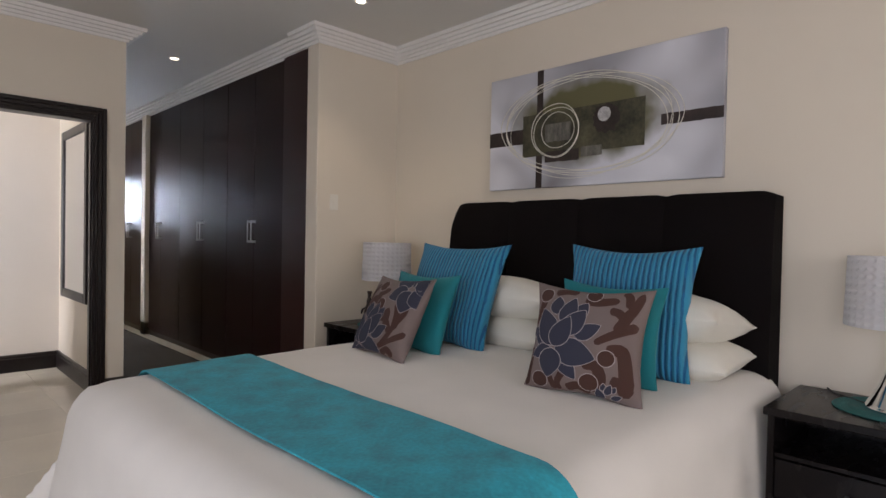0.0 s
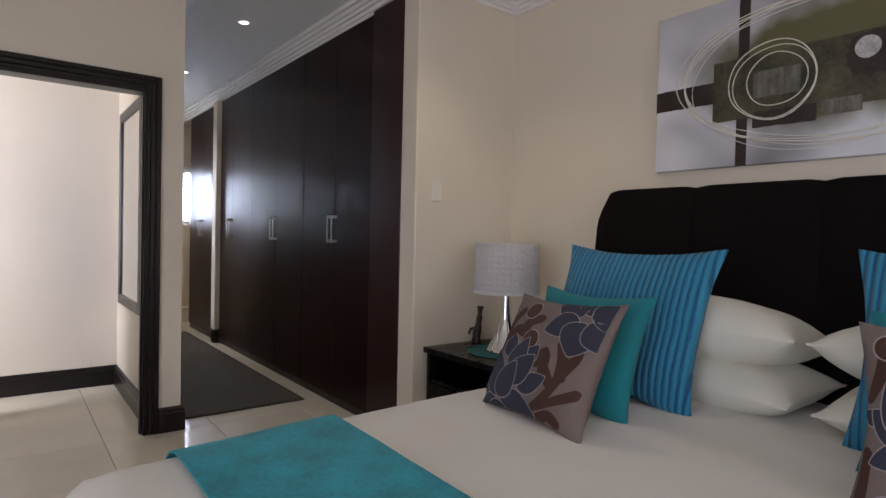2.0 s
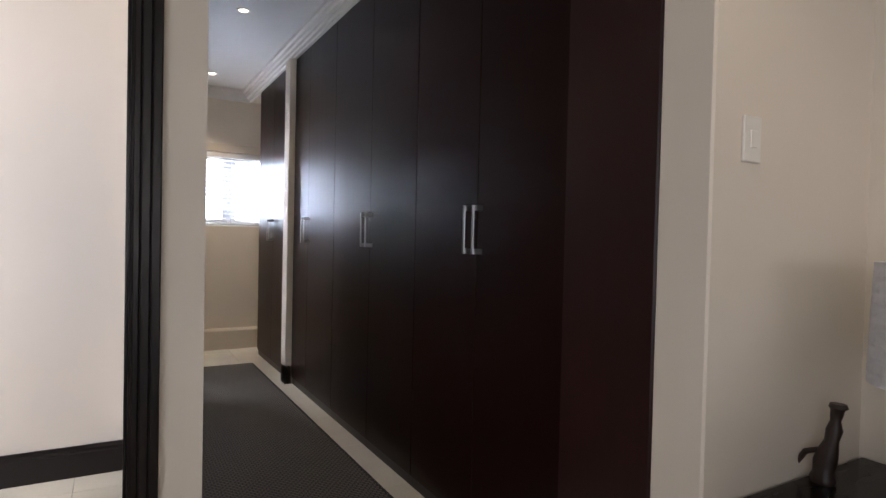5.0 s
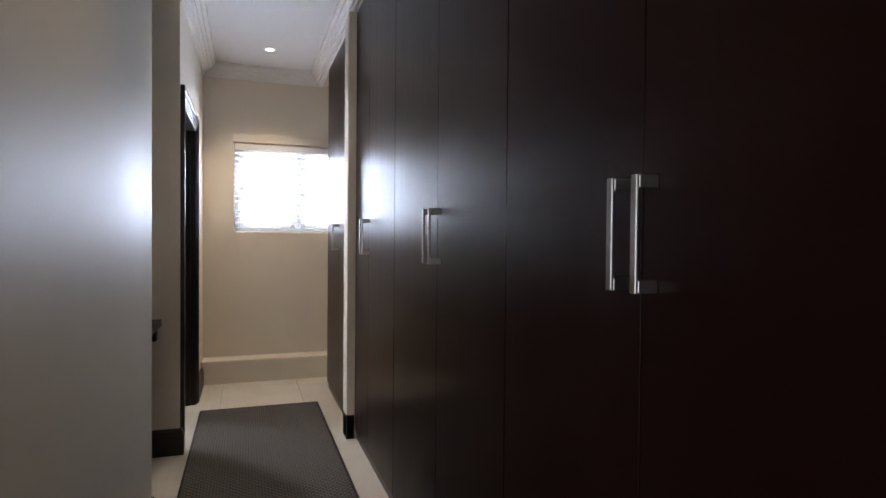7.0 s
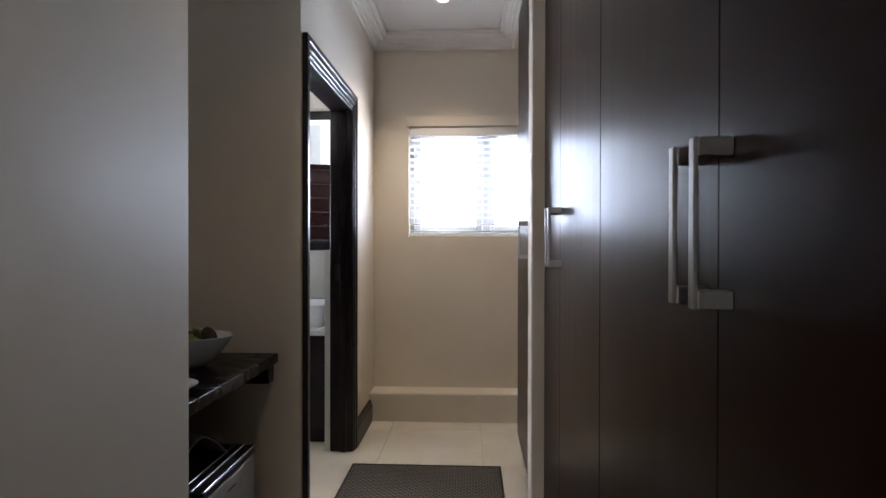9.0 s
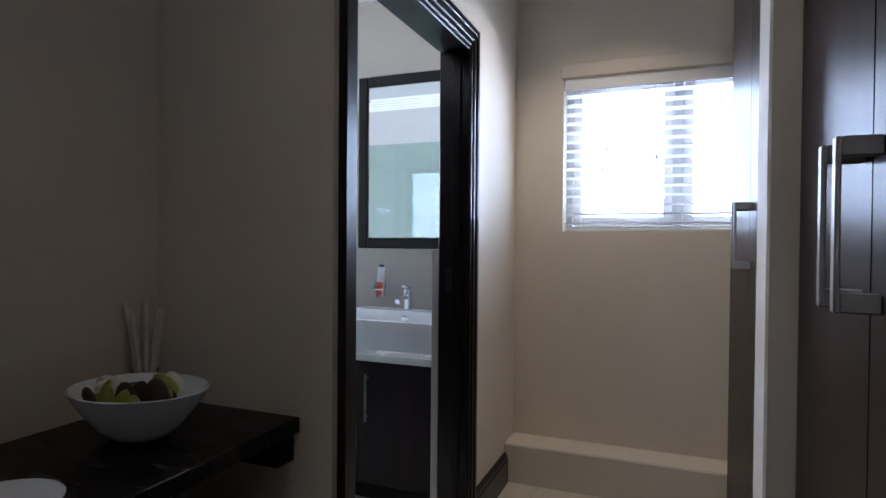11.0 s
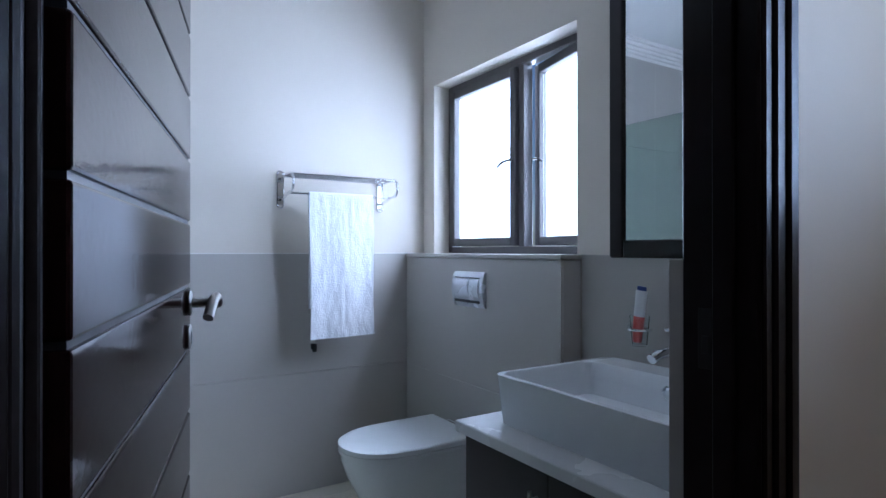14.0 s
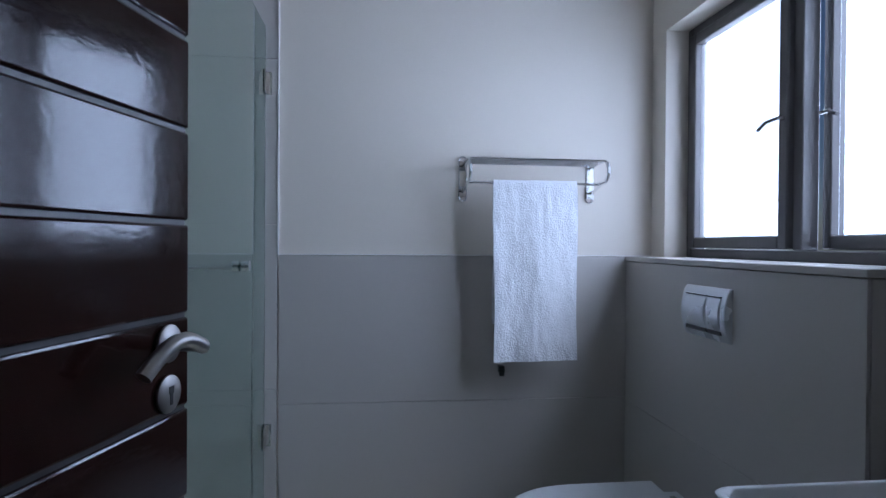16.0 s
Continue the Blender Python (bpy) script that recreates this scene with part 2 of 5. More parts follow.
def cloud_painting(m):
    """Brushed silver clouds and a soft-edged olive oval, as painted on the canvas."""
    n, l = m.node_tree.nodes, m.node_tree.links
    b = n["Principled BSDF"]
    co = next(x for x in n if x.type == "TEX_COORD")

    def noise_of(scale, stretch, warp):
        mp, t = n.new("ShaderNodeMapping"), n.new("ShaderNodeTexNoise")
        mp.inputs["Scale"].default_value, mp.inputs["Rotation"].default_value = stretch, (radians(38), 0, 0)
        t.inputs["Scale"].default_value, t.inputs["Detail"].default_value, t.inputs["Distortion"].default_value = scale, 1.5, warp
        l.new(co.outputs["Object"], mp.inputs[0])
        l.new(mp.outputs[0], t.inputs["Vector"])
        return t
    clouds, edge = noise_of(1.5, (1, 1, 1.25), 0.5), noise_of(9, (1, 1, 1), 0.3)
    tone = n.new("ShaderNodeValToRGB")
    tone.color_ramp.elements[0].position, tone.color_ramp.elements[0].color = 0.28, (0.17, 0.16, 0.165, 1)
    tone.color_ramp.elements[1].position, tone.color_ramp.elements[1].color = 0.64, (0.74, 0.74, 0.79, 1)
    mid = tone.color_ramp.elements.new(0.44)
    mid.color = (0.42, 0.415, 0.45, 1)
    l.new(clouds.outputs["Fac"], tone.inputs[0])
    oval, size, add = n.new("ShaderNodeMapping"), n.new("ShaderNodeVectorMath"), n.new("ShaderNodeMath")
    oval.inputs["Location"].default_value, oval.inputs["Scale"].default_value = (0, -0.06, -0.06), (0, 1.85, 3.7)
    size.operation, add.operation = "LENGTH", "MULTIPLY_ADD"
    l.new(co.outputs["Object"], oval.inputs[0])
    l.new(oval.outputs[0], size.inputs[0])
    add.inputs[1].default_value = 0.45
    l.new(edge.outputs["Fac"], add.inputs[0])
    l.new(size.outputs["Value"], add.inputs[2])
    soft, mx = n.new("ShaderNodeMapRange"), n.new("ShaderNodeMixRGB")
    soft.inputs[1].default_value, soft.inputs[2].default_value = 1.28, 0.95
    l.new(add.outputs[0], soft.inputs[0])
    l.new(soft.outputs[0], mx.inputs[0])
    l.new(tone.outputs[0], mx.inputs[1])
    mx.inputs[2].default_value = (0.125, 0.115, 0.050, 1)
    l.new(mx.outputs[0], b.inputs["Base Color"])


cloud_painting(CANVAS)
DARKOLIVE = mat("dark_olive_paint", (0.060, 0.056, 0.030), 0.55, vary=0.7, scale=9, bump=0.6, fine=50)
UMBER = mat("umber_paint", (0.035, 0.022, 0.019), 0.5, vary=0.45, scale=14, bump=0.5, fine=50)
HATCH = mat("hatched_grey_paint", (0.14, 0.13, 0.11), 0.6, vary=0.5, scale=12, bump=0.6, fine=60, stretch=(1, 4, 1))
SILVER = mat("silver_leaf", (0.50, 0.50, 0.50), 0.45, 0.3, vary=0.35, scale=30)
IVORY = mat("ivory_paint_line", (0.74, 0.71, 0.62), 0.5, vary=0.05)
EARTH = mat("dry_ground", (0.26, 0.22, 0.16), 0.95, vary=0.2, scale=0.3)
BULB = glow("halogen_lens", (1.0, 0.86, 0.62), 14)


# ---------- building helpers ----------
def box(bm, x0, x1, y0, y1, z0, z1, bevel=0.0, seg=1):
    made = bmesh.ops.create_cube(bm, size=1, matrix=Matrix.LocRotScale(((x0 + x1) / 2, (y0 + y1) / 2, (z0 + z1) / 2), None, (abs(x1 - x0), abs(y1 - y0), abs(z1 - z0))))
    if bevel:
        edges = {e for v in made["verts"] for e in v.link_edges}
        bmesh.ops.bevel(bm, geom=list(edges), offset=bevel, segments=seg, profile=0.5, affect="EDGES")
    return bm


def boxes(*rows, bevel=0.0):
    bm = bmesh.new()
    for r in rows:
        box(bm, *r, bevel=bevel)
    return bm


def lathe(profile, steps=32, at=(0, 0, 0), close=True):
    """A turned shape from (radius, height) pairs."""
    bm = bmesh.new()
    rings = [[bm.verts.new((at[0] + r * math.cos(2 * math.pi * i / steps), at[1] + r * math.sin(2 * math.pi * i / steps), at[2] + z)) for i in range(steps)] for r, z in profile]
    for a, b in zip(rings, rings[1:]):
        for i in range(steps):
            bm.faces.new((a[i], a[(i + 1) % steps], b[(i + 1) % steps], b[i]))
    if close:
        bm.faces.new(rings[0][::-1])
        bm.faces.new(rings[-1])
    return bm


def tube(bm, points, r, steps=8, closed=False):
    """A round bar through points."""
    pts = [Vector(p) for p in points]
    rings = []
    count = len(pts)
    for i, p in enumerate(pts):
        a = pts[(i - 1) % count] if closed or i else p
        b = pts[(i + 1) % count] if closed or i < count - 1 else p
        q = (b - a).normalized().to_track_quat("Z", "Y")
        rings.append([bm.verts.new(p + q @ Vector((r * math.cos(2 * math.pi * k / steps), r * math.sin(2 * math.pi * k / steps), 0))) for k in range(steps)])
    pairs = list(zip(rings, rings[1:])) + ([(rings[-1], rings[0])] if closed else [])
    for a, b in pairs:
        for k in range(steps):
            bm.faces.new((a[k], a[(k + 1) % steps], b[(k + 1) % steps], b[k]))
    if not closed:
        bm.faces.new(rings[0][::-1])
        bm.faces.new(rings[-1])
    return bm


def arc(c, r, a0, a1, steps, plane):
    out = []
    for i in range(steps + 1):
        a = radians(a0 + (a1 - a0) * i / steps)
        u, v = r * math.cos(a), r * math.sin(a)
        out.append({"xz": (c[0] + u, c[1], c[2] + v), "yz": (c[0], c[1] + u, c[2] + v), "xy": (c[0] + u, c[1] + v, c[2])}[plane])
    return out


def mesh(name, bm, material, smooth=False):
    bmesh.ops.recalc_face_normals(bm, faces=bm.faces)
    me = bpy.data.meshes.new(name)
    bm.to_mesh(me)
    bm.free()
    me.materials.append(material)
    if smooth:
        me.polygons.foreach_set("use_smooth", [True] * len(me.polygons))
        me.set_sharp_from_angle(angle=radians(40))
    return me


def part(name, bm, material, parent, label="", smooth=False):
    ob = new(name, mesh(name, bm, material, smooth))
    ob.parent = parent
    return tagged(ob, label)


def thing(name, label, category, at=(0, 0, 0), turn=0, group=""):
    ob = tagged(new(name), label, category, group)
    ob.matrix_world = pose(*at, 0, 0, turn)
    ob.empty_display_size = 0.1
    return ob


def single(name, bm, material, label, category, at=(0, 0, 0), turn=0, group="", smooth=False):
    ob = tagged(new(name, mesh(name, bm, material, smooth)), label, category, group)
    ob.matrix_world = pose(*at, 0, 0, turn)
    return ob


def structure(name, bm, material, label, category="", smooth=False):
    return tagged(new(name, mesh(name, bm, material, smooth)), label, category or name.split("_")[0], kind="structure")


# ---------- the shell ----------
H = 2.745
structure("ground", boxes((-200, 200, -200, 200, -3.3, -3.2)), EARTH, "dry open ground far below the house windows", "ground")
floor = structure("floor", boxes((-2.45, 3.4, -2.75, 9.34, -0.2, -0.013)), GROUT, "polished cream porcelain tile floor with thin joints", "floor")
structure("ceiling", boxes((-2.45, 3.4, -2.75, 9.34, H, H + 0.1)), CEIL, "smooth white painted plaster ceiling", "ceiling")
structure("wall_bed", boxes((3.25, 3.4, -2.75, 3.525, -0.1, H)), PAINT, "cream painted wall behind the bed", "wall")
structure("wall_switch", boxes((2.50, 3.4, 3.525, 3.68, -0.1, H), bevel=0.006), PAINT, "cream painted short wall at the wardrobe end", "wall")
structure("wall_wardrobe_back", boxes((3.2, 3.35, 3.68, 9.16, -0.1, H)), PAINT, "cream painted wall behind the wardrobes", "wall")
structure("wall_pier", boxes((2.485, 3.2, 7.315, 7.45, -0.1, 2.645), bevel=0.005), PAINT, "slim cream painted pier between wardrobes", "wall")
structure("wall_bulkhead", boxes((2.55, 3.2, 3.68, 9.16, 2.645, H)), PAINT, "cream painted bulkhead above the wardrobes", "wall")
structure("wall_north", boxes((-0.96, -0.695, 9.16, 9.34, -0.1, H), (-0.695, 0.39, 9.16, 9.34, -0.1, 1.196), (-0.695, 0.39, 9.16, 9.34, 2.13, H), (0.39, 1.415, 9.16, 9.34, -0.1, H)), BATHPAINT, "pale painted outer bathroom wall with a window opening", "wall")
structure("wall_passage_end", boxes((1.415, 1.79, 9.16, 9.34, -0.1, H), (1.79, 2.91, 9.16, 9.34, -0.1, 1.285), (1.79, 2.91, 9.16, 9.34, 2.085, H), (2.91, 3.35, 9.16, 9.34, -0.1, H)), PAINT, "cream painted end wall with a blind-covered window", "wall")
structure("ledge", boxes((1.535, 3.2, 8.975, 9.16, -0.05, 0.20), bevel=0.008), PAINT, "low cream painted ledge along the end wall", "ledge")
structure("wall_bathroom_door", boxes((1.415, 1.535, 7.36, 7.46, -0.1, H), (1.415, 1.535, 8.38, 9.16, -0.1, H), (1.415, 1.535, 7.46, 8.38, 2.05, H)), PAINT, "cream painted wall with the bathroom doorway", "wall")
structure("wall_return", boxes((0.83, 1.415, 7.36, 7.45, -0.1, H)), PAINT, "cream painted side wall of the desk recess", "wall")
structure("wall_recess_back", boxes((0.83, 0.95, 6.15, 7.36, -0.1, H)), PAINT, "cream painted back wall of the desk recess", "wall")
structure("wall_lobby_far", boxes((-1.0, 1.37, 6.0, 6.15, -0.1, H)), DAYLITPAINT, "cream painted far wall of the entrance lobby, colour whitened for daylight", "wall")
structure("wall_passage_left", boxes((1.37, 1.52, 4.72, 6.44, -0.1, H)), PAINT, "smooth painted wall between lobby and passage", "wall")
structure("wall_lobby_door", boxes((-2.45, 0.505, 4.6, 4.72, -0.1, H), (1.315, 1.52, 4.6, 4.72, -0.1, H), (0.505, 1.315, 4.6, 4.72, 2.05, H)), PAINT, "cream painted wall with the lobby doorway", "wall")
structure("wall_towel", boxes((-0.96, -0.81, 6.45, 9.16, -0.1, H)), BATHPAINT, "pale painted bathroom wall above grey tiles", "wall")
structure("wall_shower", boxes((-0.81, 0.83, 6.45, 6.6, -0.1, H)), BATHPAINT, "bathroom wall at the back of the shower", "wall")
structure("wall_shower_side", boxes((0.70, 0.83, 6.6, 7.45, -0.1, H)), BATHPAINT, "side wall of the shower", "wall")
structure("wall_west", boxes((-2.45, -2.3, -2.75, -2.0, -0.1, H), (-2.45, -2.3, 1.6, 4.6, -0.1, H), (-2.45, -2.3, -2.0, 1.6, 2.25, H), (-2.45, -2.3, -2.0, 1.6, -0.1, 0.25)), PAINT, "cream painted bedroom wall with a wide window opening", "wall")
structure("wall_south", boxes((-2.3, -0.3, -2.75, -2.6, -0.1, H), (2.1, 3.25, -2.75, -2.6, -0.1, H), (-0.3, 2.1, -2.75, -2.6, -0.1, 0.85), (-0.3, 2.1, -2.75, -2.6, 2.15, H)), PAINT, "cream painted bedroom wall with a window opening", "wall")
structure("wall_lobby_west", boxes((-1.15, -1.0, 4.72, 4.85, -0.1, H), (-1.15, -1.0, 5.85, 6.15, -0.1, H), (-1.15, -1.0, 4.85, 5.85, -0.1, 0.75), (-1.15, -1.0, 4.85, 5.85, 2.15, H)), DAYLITPAINT, "cream painted lobby wall with a window opening, colour whitened for daylight", "wall")


def sweep(name, path, profile, material, label, category, closed=False):
    """A moulding with mitred corners; profile in (inward, height), the room on the left of the path."""
    pts = [Vector((*p, 0)) for p in path]
    n = len(pts)
    bm = bmesh.new()
    rings = []
    for i, p in enumerate(pts):
        d1 = (p - pts[i - 1]).normalized() if i or closed else None
        d2 = (pts[(i + 1) % n] - p).normalized() if i < n - 1 or closed else None
        d1, d2 = d1 or d2, d2 or d1
        n1, n2 = Vector((-d1.y, d1.x, 0)), Vector((-d2.y, d2.x, 0))
        mitre = (n1 + n2) / max(0.2, 1 + n1.dot(n2))
        rings.append([bm.verts.new(p + mitre * u + Vector((0, 0, z))) for u, z in profile])
    k = len(profile)
    for a, b in list(zip(rings, rings[1:])) + ([(rings[-1], rings[0])] if closed else []):
        for j in range(k):
            bm.faces.new((a[j], a[(j + 1) % k], b[(j + 1) % k], b[j]))
    if not closed:
        bm.faces.new(rings[0])
        bm.faces.new(rings[-1][::-1])
    return structure(name, bm, material, label, category)


COVE = [(0, H - 0.105), (0.012, H - 0.105), (0.016, H - 0.085), (0.032, H - 0.085), (0.037, H - 0.066), (0.055, H - 0.066), (0.060, H - 0.047), (0.080, H - 0.047), (0.086, H - 0.026), (0.108, H - 0.026), (0.112, H - 0.001), (0, H - 0.001)]
sweep("cornice_main", [(3.25, -2.6), (3.25, 3.525), (2.50, 3.525), (2.50, 3.68), (2.55, 3.68), (2.55, 9.16), (1.535, 9.16), (1.535, 7.36), (0.95, 7.36), (0.95, 6.15), (1.37, 6.15), (1.37, 6.44), (1.52, 6.44), (1.52, 4.6), (-2.3, 4.6), (-2.3, -2.6)], COVE, CORNICE, "white stepped plaster cornice round the ceiling", "cornice", True)
sweep("cornice_bathroom", [(1.415, 7.45), (1.415, 9.16), (-0.81, 9.16), (-0.81, 6.6), (0.70, 6.6), (0.70, 7.45)], COVE, CORNICE, "white stepped plaster cornice in the bathroom", "cornice", True)
SKIRT = [(0, 0), (0.024, 0), (0.024, 0.115), (0.018, 0.122), (0.018, 0.135), (0.008, 0.150), (0, 0.150)]


def skirting(i, path):
    sweep("baseboard_%d" % i, path, SKIRT, TRIM, "dark stained timber skirting board", "skirting")


skirting(1, [(1.37, 4.745), (1.37, 6.0), (-1.0, 6.0)])
skirting(2, [(1.52, 6.44), (1.52, 4.6), (1.395, 4.6)])
skirting(3, [(0.42, 4.6), (-2.3, 4.6)])
skirting(4, [(3.25, -2.6), (3.25, 3.525), (2.50, 3.525), (2.50, 3.68)])
skirting(5, [(2.535, 7.315), (2.485, 7.315), (2.485, 7.45), (2.535, 7.45)][::-1])
skirting(6, [(1.535, 8.975), (1.535, 8.46)])
skirting(7, [(1.535, 7.38), (1.535, 7.36), (0.95, 7.36), (0.95, 6.15)])


def architrave(name, axis, face, out, a0, a1, top, label, depth):
    """A moulded door frame: lining through the wall and stepped boards on the face."""
    bm = bmesh.new()

    def put(u0, u1, d0, d1, z0, z1, bev=0.004):
        d = sorted((face + out * d0, face + out * d1))
        if axis == "y":
            box(bm, u0, u1, d[0], d[1], z0, z1, bev)
        else:
            box(bm, d[0], d[1], u0, u1, z0, z1, bev)
    for w0, w1, d in ((0.0, 0.022, 0.012), (0.022, 0.050, 0.018), (0.050, 0.078, 0.024)):
        put(a0 - w1, a0 - w0, -0.002, d, 0, top + w1)
        put(a1 + w0, a1 + w1, -0.002, d, 0, top + w1)
        put(a0 - w0, a1 + w0, -0.002, d, top + w0, top + w1)
    put(a0 - 0.006, a0 + 0.006, -depth - 0.008, 0.006, 0, top)
    put(a1 - 0.006, a1 + 0.006, -depth - 0.008, 0.006, 0, top)
    put(a0, a1, -depth - 0.008, 0.006, top - 0.018, top + 0.006)
    put(a0 + 0.005, a0 + 0.016, -depth * 0.55, -depth * 0.25, 0, top - 0.018, 0.002)
    put(a1 - 0.016, a1 - 0.005, -depth * 0.55, -depth * 0.25, 0, top - 0.018, 0.002)
    return structure(name, bm, TRIM, label, "door frame")


architrave("door_frame_1", "y", 4.6, -1, 0.505, 1.315, 2.045, "dark stained moulded timber frame of the lobby doorway", 0.12)
bath_frame = architrave("door_frame_2", "x", 1.535, 1, 7.46, 8.38, 2.045, "dark stained moulded timber frame of the bathroom doorway", 0.12)
part("strike_plate", boxes((1.440, 1.470, 8.3705, 8.3735, 1.02, 1.12), (1.448, 1.462, 8.368, 8.374, 1.045, 1.075), bevel=0.001), DULL, bath_frame, "small dull steel strike plate")


# ---------- windows ----------
def window(name, x0, x1, z0, z1, y, label, mid=0.0, metal=None, s=0.034, ajar=0.0):
    metal = metal or WINFRAME
    w = tagged(new(name), label, "window", kind="structure")
    w.location = ((x0 + x1) / 2, y, z0)
    hw, hh, f = (x1 - x0) / 2, z1 - z0, 0.035
    part("window_frame", boxes((-hw, -hw + f, -0.03, 0.03, 0, hh), (hw - f, hw, -0.03, 0.03, 0, hh), (-hw + f, hw - f, -0.03, 0.03, 0, f), (-hw + f, hw - f, -0.03, 0.03, hh - f, hh), (mid - 0.02, mid + 0.02, -0.028, 0.028, f, hh - f), bevel=0.003), metal, w)
    for a, b in ((-hw + f, mid - 0.02), (mid + 0.02, hw - f)):
        g = 0.004
        sash = part("sash", boxes((a + g, a + s, -0.045, 0.0, f + g, hh - f - g), (b - s, b - g, -0.045, 0.0, f + g, hh - f - g), (a + s, b - s, -0.045, 0.0, f + g, f + s), (a + s, b - s, -0.045, 0.0, hh - f - s, hh - f - g), bevel=0.004), metal, w)
        p = part("pane", boxes((a + s, b - s, -0.022, -0.017, f + s, hh - f - s)), PANE, sash)
        p.visible_shadow = False
        side = 1 if a < -0.1 else -1
        hx = (b - s / 2) if side > 0 else (a + s / 2)
        bm = bmesh.new()
        tube(bm, [(hx, -0.045, hh * 0.48), (hx, -0.062, hh * 0.48), (hx - side * 0.05, -0.068, hh * 0.475), (hx - side * 0.09, -0.066, hh * 0.455)], 0.006)
        part("window_catch", bm, metal, sash, smooth=True)
        if ajar and side < 0:
            sash.matrix_basis = Matrix.Translation((b, 0, 0)) @ Matrix.Rotation(radians(-ajar), 4, "Z") @ Matrix.Translation((-b, 0, 0))
    return w


window("window_1", -0.695, 0.39, 1.20, 2.13, 9.285, "bronze aluminium two-leaf casement window, one leaf ajar", 0.085, None, 0.046, 11.5)
window("window_2", 1.79, 2.91, 1.285, 2.085, 9.30, "aluminium window behind a white blind, frame colour paled for glare", 0.0, GLAREFRAME, 0.05)
window("window_3", -0.3, 2.1, 0.85, 2.15, -2.68, "wide bedroom window")
structure("window_sill", boxes((1.79, 2.91, 9.165, 9.27, 1.285, 1.291)), PAINT, "painted window reveal sill", "sill")

structure("pelmet", boxes((1.775, 2.925, 9.148, 9.1605, 2.088, 2.165), bevel=0.004), PAINT, "shallow painted pelmet band above the window", "pelmet")
blind = thing("venetian_blind", "white timber venetian blind with tilted open slats", "blind", (2.35, 9.19, 1.285))
part("head_rail", boxes((-0.555, 0.555, -0.025, 0.03, 0.755, 0.80), bevel=0.004), BLIND, blind)
part("valance", boxes((-0.555, 0.555, -0.040, -0.028, 0.735, 0.790), bevel=0.004), BLIND, blind)
part("bottom_rail", boxes((-0.55, 0.55, -0.022, 0.022, 0.006, 0.022), bevel=0.004), BLIND, blind)
_bm = bmesh.new()
box(_bm, -0.55, 0.55, -0.025, 0.025, -0.0016, 0.0016)
_slat = mesh("slat", _bm, BLIND)
for _i in range(15):
    s = new("slat", _slat)
    s.parent = blind
    s.matrix_basis = pose(0, 0, 0.048 + _i * 0.0475, -9, 0, 0)
for _x in (-0.47, -0.02, 0.43):
    _bm = boxes((_x - 0.0012, _x + 0.0012, -0.0262, -0.0252, 0.02, 0.76), (_x - 0.0012, _x + 0.0012, 0.0252, 0.0262, 0.02, 0.76))
    part("ladder_cord", _bm, BLIND, blind)
for _x, _z in ((-0.36, 0.34), (-0.34, 0.45), (-0.10, 0.40)):
    _bm = bmesh.new()
    tube(_bm, [(_x, -0.034, 0.755), (_x, -0.034, _z)], 0.0015, 6)
    part("cord", _bm, BLIND, blind)
    part("cord_tassel", lathe([(0.003, 0.03), (0.008, 0.0), (0.005, -0.004)], 12, (_x, -0.034, _z - 0.03)), BLIND, blind, smooth=True)


# ---------- doors ----------
def lever(parent, x, z, y, out, way, lock=True):
    """A curved lever handle with its rose and keyhole plate on a door face at y."""
    def ring(r, zz, d):
        bm = lathe([(r * 0.92, 0), (r, 0.003), (r, d * 0.7), (r * 0.85, d)], 28)
        bm.transform(Matrix.Translation((x, y, zz)) @ Matrix.Rotation(radians(-90 * out), 4, "X"))
        return bm
    part("rose", ring(0.027, z, 0.009), STEEL, parent, "round steel rose", True)
    bm = bmesh.new()
    pts = [(x, y, z), (x, y + out * 0.045, z), (x - way * 0.004, y + out * 0.056, z + 0.001)] + [(x - way * (0.012 + 0.108 * k), y + out * (0.062 - 0.012 * k * k), z + 0.020 * math.sin(math.pi * k) - 0.020 * k * k) for k in (0.0, 0.08, 0.2, 0.35, 0.5, 0.65, 0.8, 0.92, 1.0)]
    tube(bm, pts, 0.0105, 12)
    part("lever_handle", bm, STEEL, parent, "curved brushed steel lever", True)
    if lock:
        part("keyhole_plate", ring(0.027, z - 0.072, 0.008), STEEL, parent, "round steel keyhole plate", True)
        part("keyhole", boxes((x - 0.003, x + 0.003, y + out * 0.0075, y + out * 0.0088, z - 0.087, z - 0.070), (x - 0.0055, x + 0.0055, y + out * 0.0075, y + out * 0.0088, z - 0.071, z - 0.061)), BLACK, parent)


def plank_door(name, label, at, turn, length, material):
    """A leaf along -x from its hinge, of horizontal grooved boards."""
    d = tagged(new(name), label, "door", kind="structure")
    d.matrix_world = pose(*at, 0, 0, turn)
    part("core", boxes((-length + 0.004, -0.004, -0.016, 0.016, 0.008, 2.026)), BLACK, d)
    pitch, z = 0.1385, 0.030
    edges = [0.006]
    while z < 2.03:
        if z > 0.05:
            edges.append(z)
        z += pitch
    edges.append(2.028)
    for a, b in zip(edges, edges[1:]):
        part("plank", box(bmesh.new(), -length, 0, -0.0205, 0.0205, a + 0.0035, b - 0.0035, 0.004, 2), material, d)
    return d


